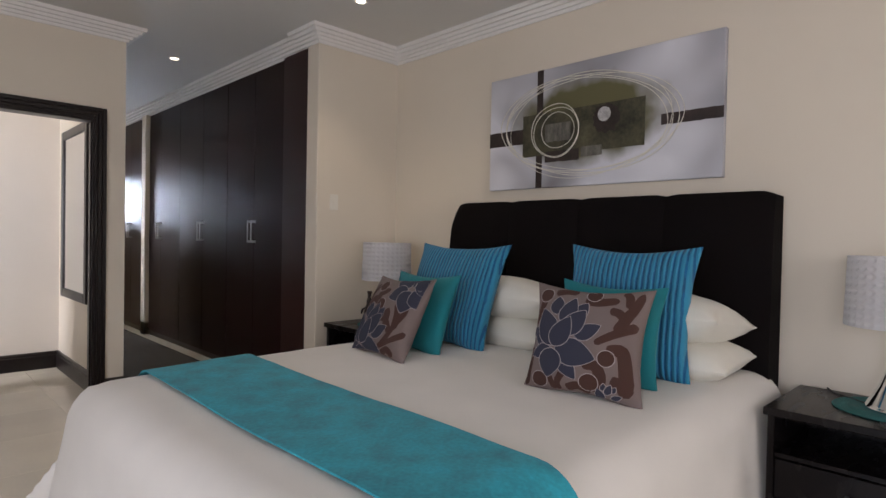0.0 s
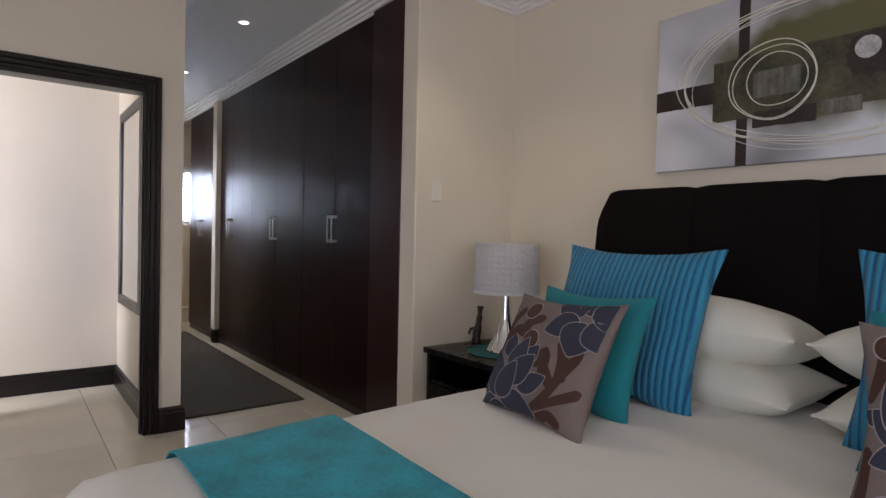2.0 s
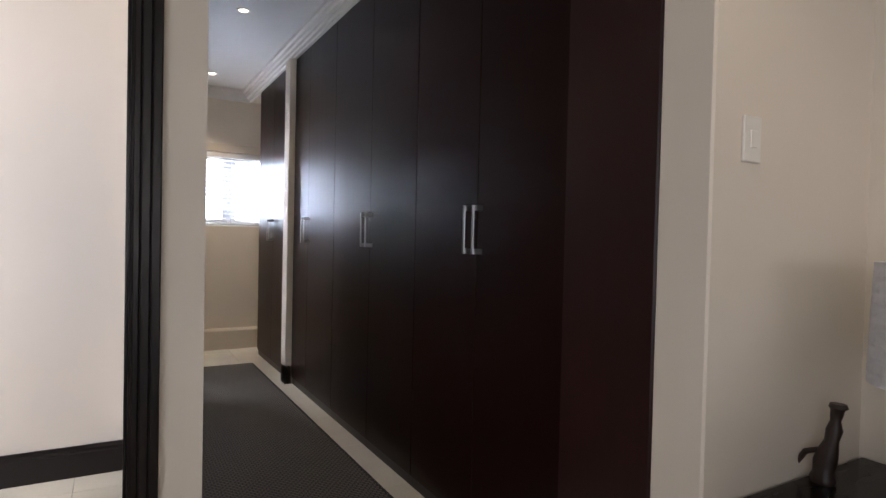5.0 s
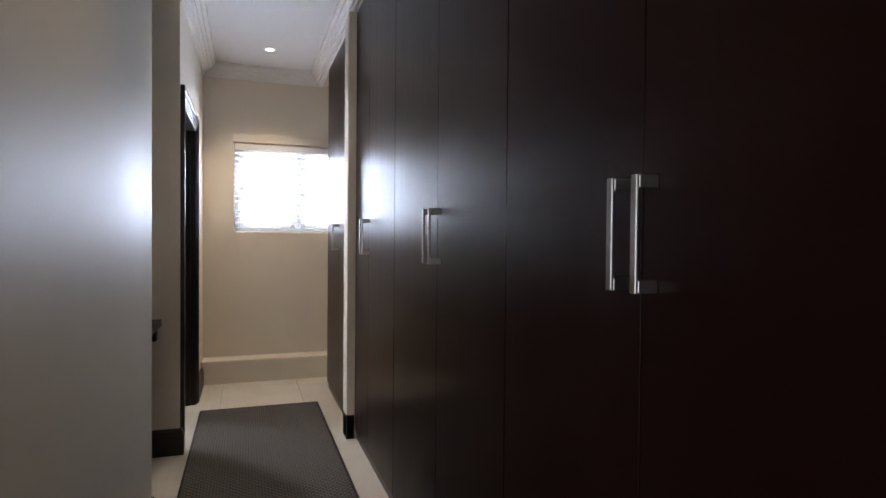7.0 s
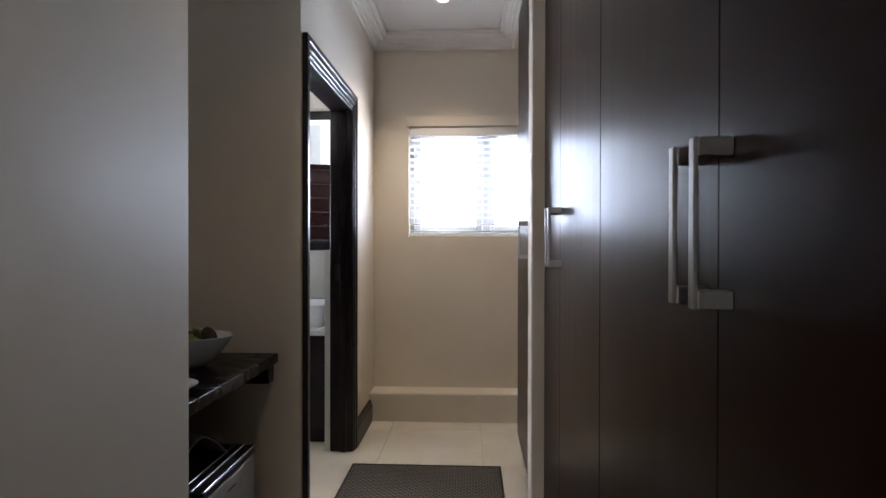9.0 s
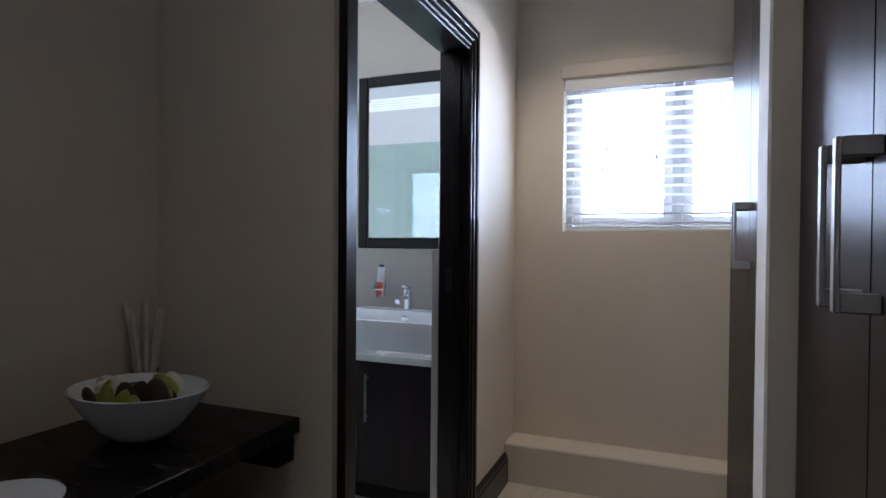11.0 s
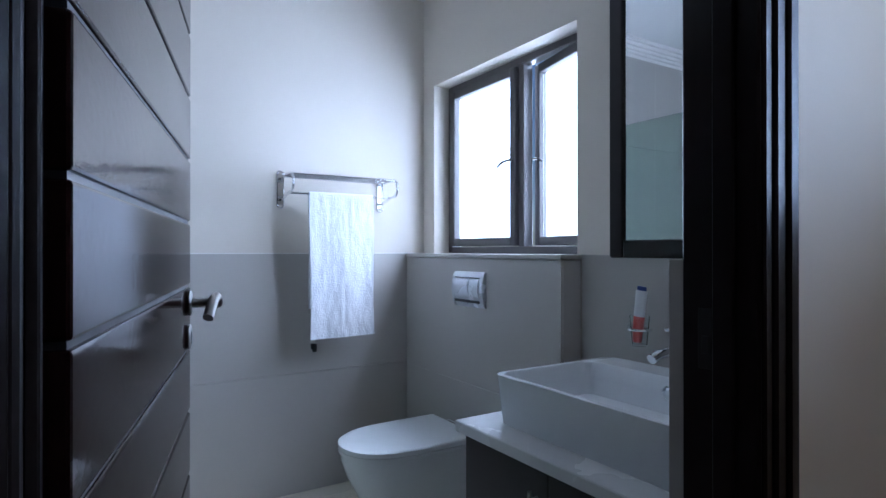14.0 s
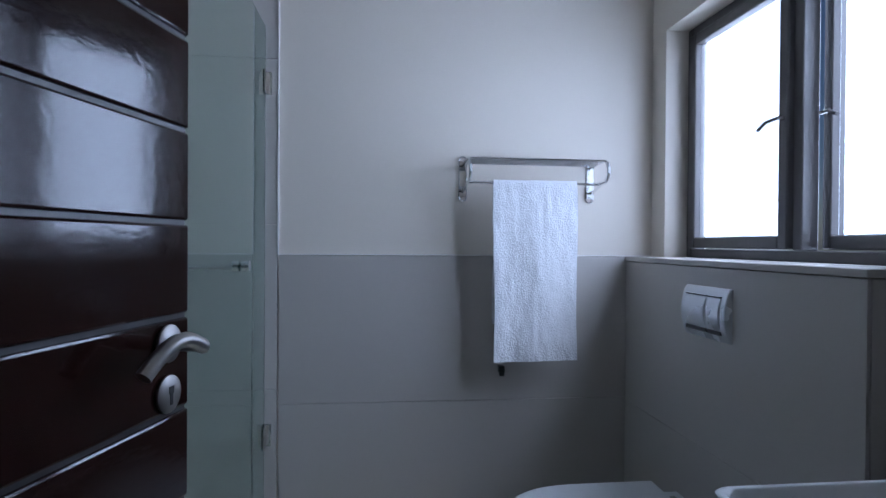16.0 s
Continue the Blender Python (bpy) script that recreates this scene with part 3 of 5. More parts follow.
bath_door = plank_door("door_1", "glossy dark mahogany plank door standing open into the bathroom", (1.465, 7.475, 0), -14.4, 0.855, DOORWOOD)
lever(bath_door, -0.80, 1.103, 0.0205, 1, -1)
lever(bath_door, -0.80, 1.103, -0.0205, -1, -1, False)
lobby_door = tagged(new("door_2"), "dark timber lobby door standing open", "door", kind="structure")
lobby_door.matrix_world = pose(0.515, 4.74, 0, 0, 0, 91 + 180)
part("leaf", boxes((-0.80, 0, -0.02, 0.02, 0.008, 2.03), bevel=0.003), TRIM, lobby_door)
lever(lobby_door, -0.745, 1.02, 0.02, 1, -1)


# ---------- wardrobes ----------
def pull(parent, y):
    """A flat bar pull on two square posts, standing off a door at x = 2.535."""
    part("handle", boxes((2.491, 2.497, y - 0.008, y + 0.008, 1.160, 1.355), (2.497, 2.536, y - 0.008, y + 0.008, 1.333, 1.355), (2.497, 2.536, y - 0.008, y + 0.008, 1.160, 1.182), bevel=0.0015), STEEL, parent, "flat brushed steel bar handle")


def wardrobe(y0, y1, label, filler=0.0, meet=None):
    w = thing("wardrobe", label, "wardrobe", group="wardrobes along the passage")
    part("body", boxes((2.562, 3.19, y0, y1, 0.0, 2.64)), WOOD, w)
    part("plinth", boxes((2.548, 2.5615, y0, y1, 0.0, 0.055)), TRIM, w)
    a = y0 + filler
    if filler:
        part("end_panel", boxes((2.504, 2.561, y0 + 0.002, a - 0.004, 0.0, 2.64), bevel=0.006), LITWOOD, w, "proud red-brown end panel, colour lightened for window light")
    mid = meet or (a + y1) / 2
    for b0, b1, hy in ((a, mid, mid - 0.033), (mid, y1, mid + 0.033)):
        d = part("door", boxes((2.536, 2.5585, b0 + 0.0015, b1 - 0.0015, 0.058, 2.638), bevel=0.0008), WOOD, w)
        pull(d, hy)
    return w


WARD = "tall glossy espresso two-door built-in wardrobe beside the passage"
wardrobe(3.682, 5.134, "tall glossy espresso two-door wardrobe with a wide end panel", 0.365)
wardrobe(5.136, 6.329, WARD, 0.0, 5.705)
wardrobe(6.331, 7.313, WARD, 0.0, 6.915)
wardrobe(7.452, 8.60, "tall espresso two-door wardrobe between the pier and the window")

rug = thing("runner_rug", "long charcoal woven runner rug lying on the passage floor", "rug", (2.0, 6.47, 0))
part("weave", boxes((-0.402, 0.397, -1.687, 1.690, 0.0, 0.011), bevel=0.003), RUG, rug)
for _r in ((-0.415, -0.4025, -1.70, 1.703), (0.3975, 0.41, -1.70, 1.703), (-0.4025, 0.3975, -1.70, -1.6875), (-0.4025, 0.3975, 1.6905, 1.703)):
    part("binding", boxes((*_r, 0.0, 0.0125), bevel=0.003), RUGEDGE, rug, "dark bound edge")


# ---------- downlights ----------
for _x, _y, _w in ((2.03, 5.08, 14), (2.02, 6.77, 9), (2.067, 8.55, 48), (2.42, 2.91, 14)):
    d = thing("downlight", "small recessed round ceiling downlight, lit", "ceiling light", (_x, _y, H), group="recessed downlights")
    part("trim_ring", lathe([(0.030, -0.001), (0.046, -0.001), (0.046, -0.005), (0.040, -0.009), (0.030, -0.005)], 32, close=False), CORNICE, d, "white metal ring", True)
    part("lens", lathe([(0.0295, -0.002), (0.028, -0.004), (0.005, -0.005)], 24), BULB, d, "glowing halogen lens")
    lamp("downlight_beam", "SPOT", look((_x, _y, H - 0.02), (_x, _y, 0)), _w, (1.0, 0.82, 0.55), spot=108)


# ---------- bed ----------
BX0, BX1, BY0, BY1, BZ = 0.75, 3.12, 0.63, 2.62, 0.612
bed = thing("bed", "king-size bed with a dark upholstered headboard, neatly made", "bed", (2.0, 1.6, 0))
part("base", boxes((-1.12, 1.13, -0.90, 0.90, 0.06, 0.36), bevel=0.02), HEADBOARD, bed, "dark upholstered bed base")
part("mattress", box(bmesh.new(), -1.14, 1.13, -0.91, 0.91, 0.36, 0.575, 0.05, 3), DUVET, bed, smooth=True)
for _x in (-1.0, 1.0):
    for _y in (-0.8, 0.8):
        part("leg", lathe([(0.025, 0), (0.032, 0.06)], 16, (_x, _y, 0)), TRIM, bed)


def headboard(k):
    bm = bmesh.new()
    panels, wide = 4, 2.06
    y0 = -wide / 2 + k * wide / panels
    n, m = 10, 26
    rows = []
    for i in range(m + 1):
        v = i / m
        row = []
        for j in range(n + 1):
            u = j / n
            y = y0 + u * wide / panels
            edge = min(u, 1 - u)
            puff = 0.045 * (1 - max(0, 1 - edge / 0.12) ** 2 * 0.35) * (1 - max(0, (v - 0.93) / 0.07) ** 2)
            top = 1.478 - 0.010 * max(0, 1 - edge / 0.14) ** 2
            if k == panels - 1:
                top -= 0.09 * max(0, (u - 0.80) / 0.20) ** 3
            if k == 0:
                top -= 0.012 * max(0, (0.1 - u) / 0.1) ** 2
            z = 0.05 + (top - 0.05) * v
            wing = 1.0 + (0.085 * (1 - v) ** 1.2 if k == panels - 1 else 0)
            row.append(bm.verts.new((-0.06 - puff + 0.05 * max(0, v - 0.55), y * wing, z)))
        rows.append(row)
    for a, b in zip(rows, rows[1:]):
        for j in range(n):
            bm.faces.new((a[j], a[j + 1], b[j + 1], b[j]))
    geom = bmesh.ops.extrude_face_region(bm, geom=list(bm.faces))
    for v in [g for g in geom["geom"] if isinstance(g, bmesh.types.BMVert)]:
        v.co.x = 0.065
    return bm


for _k in range(4):
    hb = part("headboard_panel", headboard(_k), HEADBOARD, bed, "tall dark brown padded suede headboard panel", True)
    hb.location = (3.18 - 2.0, 1.705 - 1.6, 0)


def top_z(x, y):
    """Height of the made bed's top at a place."""
    return BZ + 0.006 * math.sin(2.3 * x + 1.7 * y) + 0.004 * math.sin(5 * y - 3 * x) + 0.003 * noise.noise(Vector((x * 5, y * 5, 0)))


def bed_surface(s, t, lift=0.0):
    """Bed cover: s along the bed, t across; both run past the edges and fall down the sides."""
    r = 0.13
    def fold(u, lo, hi, drop):
        if u < lo + r:
            a = min(1.0, (lo + r - u) / (r * 1.57))
            over = max(0.0, (lo + r - u) - r * 1.57)
            return lo + r - (r + lift) * math.sin(a * math.pi / 2), (r + lift) * (1 - math.cos(a * math.pi / 2)) + over - lift, over
        if u > hi - r:
            a = min(1.0, (u - hi + r) / (r * 1.57))
            over = max(0.0, (u - hi + r) - r * 1.57)
            return hi - r + (r + lift) * math.sin(a * math.pi / 2), (r + lift) * (1 - math.cos(a * math.pi / 2)) + over - lift, over
        return u, -lift, 0.0
    x, dx, ox = fold(s, BX0, BX1 + 2, 0)
    y, dy, oy = fold(t, BY0, BY1 - 0.09 * max(0.0, min(1.0, (2.3 - s) / 1.1)), 0)
    z = top_z(x, y) - dx - dy + (lift if dx > 0 and dy > 0 else 0)
    if oy > 0:
        side = 1 if t > 1.6 else -1
        y += side * (0.10 * oy + 0.030 * oy * 2 * math.sin(s * 11 + 0.5 * math.sin(s * 5)))
    if ox > 0:
        x -= (0.14 + 0.16 * max(0.0, min(1.0, (t - 2.0) / 0.7))) * ox + 0.030 * ox * 2 * math.sin(t * 9 + 0.7)
    if ox > 0 and oy > 0:
        d = min(ox, oy)
        z += d * 0.75
        if t > 1.6:
            x, y = x - 0.45 * d, y + 0.40 * d
    return Vector((x - 2.0, y - 1.6, max(0.07, z)))


def cover(s0, s1, t0, t1, ns, nt, lift, thick):
    bm = bmesh.new()
    g = [[bm.verts.new(bed_surface(s0 + (s1 - s0) * i / ns, t0 + (t1 - t0) * j / nt, lift)) for j in range(nt + 1)] for i in range(ns + 1)]
    for i in range(ns):
        for j in range(nt):
            bm.faces.new((g[i][j], g[i + 1][j], g[i + 1][j + 1], g[i][j + 1]))
    bmesh.ops.recalc_face_normals(bm, faces=bm.faces)
    bmesh.ops.solidify(bm, geom=list(bm.faces), thickness=thick)
    return bm


single("duvet", cover(BX0 - 0.44, BX1, BY0 - 0.44, BY1 + 0.44, 90, 90, 0.012, 0.008), DUVET, "smooth white cotton duvet cover draped over the bed", "duvet", (2.0, 1.6, 0), smooth=True)
single("bed_runner", cover(1.00, 1.465, BY0 - 0.30, BY1 + 0.30, 24, 90, 0.022, 0.006), RUNNER, "turquoise crushed velvet runner laid across the bed", "bed runner", (2.0, 1.6, 0), smooth=True)


def cushion_point(u, v, w, h, t, face=1):
    """A point of a stuffed cushion; u and v run from -1 to 1."""
    pinch = 1 - (0.125 if t < 0.18 else 0.055) * ((1 - u * u) * abs(v) ** 6 + (1 - v * v) * abs(u) ** 6)
    puff = max(0.0, (1 - abs(u) ** 2.6)) ** 0.55 * max(0.0, (1 - abs(v) ** 2.6)) ** 0.55
    wob = 0.010 * noise.noise(Vector((u * 2.3, v * 2.3, w * 10))) + 0.005 * noise.noise(Vector((u * 7, v * 7, h * 10))) * max(abs(u), abs(v)) ** 2
    return Vector((u * w / 2 * pinch, face * (0.004 + t / 2 * puff + wob * puff), v * h / 2 * pinch))


def cushion_mesh(w, h, t, n=28):
    bm = bmesh.new()
    k = n + 1
    front = [[bm.verts.new(cushion_point(-1 + 2 * i / n, -1 + 2 * j / n, w, h, t, 1)) for j in range(k)] for i in range(k)]
    back = [[bm.verts.new(cushion_point(-1 + 2 * i / n, -1 + 2 * j / n, w, h, t, -1)) for j in range(k)] for i in range(k)]
    for g in (front, back):
        for i in range(n):
            for j in range(n):
                bm.faces.new((g[i][j], g[i + 1][j], g[i + 1][j + 1], g[i][j + 1]))
    rim = [(i, 0) for i in range(n)] + [(n, j) for j in range(n)] + [(i, n) for i in range(n, 0, -1)] + [(0, j) for j in range(n, 0, -1)]
    for (a, b), (c, d) in zip(rim, rim[1:] + rim[:1]):
        bm.faces.new((front[a][b], front[c][d], back[c][d], back[a][b]))
    return bm


def cushion(name, label, w, h, t, material, base, turn, lean, group="", tilt=0):
    """A cushion standing on its lower edge at base, its front face looking towards the foot of the bed."""
    c = tagged(new(name), label, "cushion", group)
    c.matrix_world = Matrix.Translation(base) @ pose(0, 0, 0, 0, 0, 90 + turn) @ pose(0, 0, 0, lean, 0, 0) @ pose(0, 0, h / 2 * 0.985, 0, tilt, 0)
    part("cover", cushion_mesh(w, h, t), material, c, smooth=True)
    return c


def motif(c, name, material, w, h, t, outline, lift):
    """A flat woven motif lying on a cushion's front: outline(a, b) gives (u, v) for a in 0..1 along and b in -1..1 across."""
    bm = bmesh.new()
    n, m = 14, 4
    g = []
    for i in range(n + 1):
        row = []
        for j in range(m + 1):
            u, v = outline(i / n, -1 + 2 * j / m)
            u, v = max(-0.96, min(0.96, u)), max(-0.96, min(0.96, v))
            p = cushion_point(u, v, w, h, t, 1)
            p.y += lift
            row.append(bm.verts.new(p))
        g.append(row)
    for i in range(n):
        for j in range(m):
            bm.faces.new((g[i][j], g[i + 1][j], g[i + 1][j + 1], g[i][j + 1]))
    bmesh.ops.remove_doubles(bm, verts=bm.verts, dist=0.0002)
    part(name, bm, material, c, smooth=True)


def petal(cx, cy, ang, r0, r1, wide, grow=0.0):
    ca, sa = math.cos(radians(ang)), math.sin(radians(ang))

    def f(a, b):
        r = r0 - grow + (r1 - r0 + 2 * grow) * a
        k = (wide + grow) * math.sin(math.pi * min(1, a ** 0.75)) ** 0.8 * b
        return cx + r * ca - k * sa, cy + r * sa + k * ca
    return f


def vine(points, w0, w1):
    """A stroke through points that swells from w0 to w1 and ends rounded."""
    pts = [Vector((*p, 0)) for p in points]

    def at(a):
        k = min(len(pts) - 2, int(a * (len(pts) - 1)))
        f = a * (len(pts) - 1) - k
        p = [pts[max(0, min(len(pts) - 1, k + d))] for d in (-1, 0, 1, 2)]
        return 0.5 * (2 * p[1] + (p[2] - p[0]) * f + (2 * p[0] - 5 * p[1] + 4 * p[2] - p[3]) * f * f + (3 * p[1] - p[0] - 3 * p[2] + p[3]) * f ** 3)

    def f(a, b):
        p, d = at(a), at(min(1, a + 0.02)) - at(max(0, a - 0.02))
        d.normalize()
        k = (w0 + (w1 - w0) * a) * min(1, 0.35 + 8 * a, 0.15 + 7 * (1 - a)) * b
        return -(p.x - d.y * k), p.y + d.x * k
    return f


def dot(cx, cy, r):
    def f(a, b):
        ang = math.pi * a
        return -(cx - r * math.cos(ang)), cy + r * math.sin(ang) * b
    return f


def floral(base, turn, lean, tilt, w, label, blooms, vines, dots):
    """A woven cushion; the design runs from -1 to 1 across and up its face."""
    h, t = 0.445, 0.12
    c = cushion("floral_cushion", label, w, h, t, TAUPE, base, turn, lean, ON_BED, tilt)
    for points, w0, w1 in vines:
        motif(c, "scroll", BROWN, w, h, t, vine(points, w0 * 1.2, w1 * 1.25), 0.0012)
    for x, y, rad in dots:
        motif(c, "scroll_edge", PALE, w, h, t, dot(x, y, rad + 0.014), 0.0016)
        motif(c, "scroll", BROWN, w, h, t, dot(x, y, rad), 0.0019)
    for x, y, petals, size in blooms:
        for k, (ang, r0, r1, wide) in enumerate(petals):
            motif(c, "petal_edge", PALE, w, h, t, petal(-x, y, 180 - ang, r0 * size, r1 * size, wide * size, 0.013), 0.0022 + 0.0006 * k)
            motif(c, "petal", NAVY, w, h, t, petal(-x, y, 180 - ang, r0 * size, r1 * size, wide * size), 0.0025 + 0.0006 * k)
    return c


def bed_pillow(name, label, at, w, d, t, turn, tip):
    c = tagged(new(name), label, "pillow", group="white sleeping pillows")
    c.matrix_world = pose(*at, 90 - tip, 0, 90 + turn)
    part("cover", cushion_mesh(w, d, t), PILLOW, c, smooth=True)
    return c


for _y, _t in ((1.13, 2), (2.02, -2)):
    bed_pillow("pillow", "plump cream cotton pillow lying flat on the bed", (2.86, _y, BZ + 0.095), 0.84, 0.46, 0.21, _t, 2)
    bed_pillow("pillow", "plump cream cotton pillow on top of another pillow", (2.87, _y + 0.02, BZ + 0.265), 0.84, 0.46, 0.25, -_t, -8)
BT = BZ + 0.012
ON_BED = "scatter cushions on the bed"
cushion("striped_cushion", "large blue ribbed velvet cushion with pale ribs", 0.63, 0.60, 0.16, STRIPE, (2.60, 1.14, BT), 1, 9, ON_BED)
cushion("striped_cushion", "large blue ribbed velvet cushion with pale ribs", 0.685, 0.62, 0.16, STRIPE, (2.452, 2.18, BT), 1, 21, ON_BED)
cushion("plain_cushion", "plain teal cloth cushion leaning on a striped one", 0.485, 0.435, 0.11, TEAL, (2.41, 1.117, BT), 2, 9, ON_BED, -1)
cushion("plain_cushion", "plain teal cloth cushion leaning on a striped one", 0.48, 0.444, 0.11, TEAL, (2.21, 2.152, BT), 0, 20, ON_BED)
LOTUS = [(92, 0.58, 0.92, 0.13), (59, 0.66, 0.96, 0.11), (73, 0.42, 0.95, 0.15), (31, 0.42, 0.88, 0.13), (150, 0.38, 0.60, 0.08), (311, 0.22, 0.66, 0.13), (55, 0.30, 0.84, 0.17), (143, 0.04, 0.52, 0.16), (207, 0.04, 0.45, 0.12), (112, 0.02, 0.72, 0.20), (-9, 0.06, 0.74, 0.23), (265, 0.03, 0.54, 0.20), (66, 0.02, 0.60, 0.18)]
VINES = [([(0.24, -0.03), (0.56, 0.18), (0.90, 0.34)], 0.045, 0.07), ([(0.55, 0.18), (0.68, 0.45), (0.80, 0.66), (0.88, 0.93)], 0.085, 0.05), ([(0.68, 0.41), (0.55, 0.52), (0.41, 0.55)], 0.07, 0.05), ([(0.71, 0.63), (0.68, 0.84), (0.60, 0.94)], 0.06, 0.05), ([(-0.01, 0.72), (0.24, 0.69), (0.54, 0.75)], 0.09, 0.05), ([(-0.58, 0.82), (-0.37, 0.88), (-0.17, 0.86)], 0.07, 0.06), ([(-0.92, 0.20), (-0.80, 0.50), (-0.75, 0.77)], 0.04, 0.07), ([(0.43, -0.14), (0.66, -0.11), (0.75, -0.36), (0.82, -0.85)], 0.08, 0.10)]
TENDRILS = [([(0.54, -0.61), (0.71, -0.66), (0.83, -0.84)], 0.07, 0.10), ([(0.07, -0.42), (0.29, -0.41), (0.37, -0.63), (0.24, -0.84)], 0.06, 0.10), ([(-0.18, -0.88), (0.03, -0.79), (0.24, -0.90)], 0.07, 0.06), ([(-0.89, -0.24), (-0.90, -0.64), (-0.93, -0.92)], 0.05, 0.04), ([(-0.49, -0.62), (-0.40, -0.95)], 0.04, 0.04), ([(-0.24, -0.58), (-0.34, -0.78), (-0.31, -0.95)], 0.05, 0.04)]
floral((2.119, 1.05, BT), 8, 16, 0, 0.485, "taupe cushion woven with a navy lotus and brown scrolls", [(-0.45, -0.18, LOTUS, 1.0), (0.45, -1.02, LOTUS[:4] + LOTUS[9:10], 0.38)], VINES + TENDRILS, [(0.12, 0.83, 0.13), (-0.75, 0.76, 0.13), (0.44, -0.26, 0.13), (0.20, -0.70, 0.15), (-0.66, -0.78, 0.14)])
BLOOM = [(90, 0.05, 0.55, 0.20), (150, 0.08, 0.62, 0.20), (205, 0.10, 0.60, 0.17), (262, 0.06, 0.52, 0.24), (318, 0.08, 0.50, 0.20), (30, 0.06, 0.50, 0.20)]
floral((1.988, 2.145, BT), -8, 26, 1.5, 0.50, "taupe lotus-patterned cushion tipped beside a teal one", [(-0.50, -0.80, LOTUS, 1.12), (0.64, 0.66, BLOOM, 1.15)], [([(0.11, -0.88), (0.43, -0.49), (0.57, -0.17), (0.76, 0.20)], 0.05, 0.07), ([(0.56, -0.32), (0.50, 0.02), (0.38, 0.27)], 0.08, 0.05), ([(0.44, -0.40), (0.28, -0.22), (0.15, -0.21)], 0.06, 0.09), ([(0.22, -0.76), (0.61, -0.55), (0.93, -0.38)], 0.04, 0.07), ([(-0.33, 0.03), (0.03, -0.07), (0.31, 0.01)], 0.06, 0.14), ([(-0.80, -0.10), (-0.76, 0.40), (-0.57, 0.70)], 0.05, 0.08), ([(-0.74, 0.14), (-0.58, 0.30), (-0.44, 0.31)], 0.06, 0.07), ([(-0.38, 0.20), (-0.34, 0.45), (-0.04, 0.56)], 0.10, 0.05), ([(0.30, -0.94), (0.52, -0.80), (0.72, -0.92)], 0.08, 0.06)], [(-0.19, 0.18, 0.16), (-0.38, 0.67, 0.15)])


# ---------- bedside ----------
def nightstand(y, label, deep=0.66, half=0.35):
    w = thing("nightstand", label, "nightstand", (3.243, y, 0), group="bedside nightstands")
    for s in (-1, 1):
        a, b = sorted((s * (half - 0.012), s * (half - 0.037)))
        part("side_panel", boxes((-deep + 0.01, -0.002, a, b, 0.0, 0.555), bevel=0.002), BLACKWOOD, w)
    k = half - 0.0385
    part("back_panel", boxes((-0.02, -0.002, -k, k, 0.0, 0.555)), BLACKWOOD, w)
    part("shelf", boxes((-deep + 0.02, -0.0215, -k, k, 0.39, 0.408), bevel=0.001), BLACKWOOD, w)
    part("bottom", boxes((-deep + 0.03, -0.0215, -k, k, 0.03, 0.05)), BLACKWOOD, w)
    part("top", box(bmesh.new(), -deep - 0.01, 0.0, -half, half, 0.5555, 0.587, 0.004, 2), BLACKWOOD, w, "polished black-brown top")
    for z0, z1 in ((0.235, 0.386), (0.055, 0.231)):
        d = part("drawer", boxes((-deep + 0.01, -deep + 0.03, -k + 0.003, k - 0.003, z0, z1), (-deep + 0.03, -0.1, -k + 0.02, k - 0.02, z0 + 0.02, z1 - 0.03), bevel=0.002), BLACKWOOD, w)
        zc, f = (z0 + z1) / 2, -deep + 0.01
        part("handle", boxes((f - 0.027, f - 0.02, -0.07, 0.07, zc - 0.006, zc + 0.006), (f - 0.021, f + 0.001, -0.07, -0.058, zc - 0.006, zc + 0.006), (f - 0.021, f + 0.001, 0.058, 0.07, zc - 0.006, zc + 0.006), bevel=0.001), STEEL, d, "slim steel bar handle")
    return w


nightstand(3.143, "black-brown nightstand with open shelf and two drawers", 0.665, 0.372)
nightstand(0.24, "black-brown nightstand with open shelf beside the bed", 0.52, 0.345)


def waffle_shade():
    bm = bmesh.new()
    cells, rows, r0, r1, z0, z1 = 32, 9, 0.182, 0.174, 0.325, 0.598
    n, m = cells * 4, rows * 4
    g = []
    for i in range(m + 1):
        v = i / m
        row = []
        for j in range(n):
            du, dv = math.sin(math.pi * j / 4) ** 2, math.sin(math.pi * i / 4) ** 2
            r = r0 + (r1 - r0) * v - (0.011 * (du * dv) ** 0.8 if 0 < i < m else 0)
            a = 2 * math.pi * j / n
            row.append(bm.verts.new((r * math.cos(a), r * math.sin(a), z0 + (z1 - z0) * v)))
        g.append(row)
    for a, b in zip(g, g[1:]):
        for j in range(n):
            bm.faces.new((a[j], a[(j + 1) % n], b[(j + 1) % n], b[j]))
    bmesh.ops.solidify(bm, geom=list(bm.faces), thickness=0.003)
    return bm


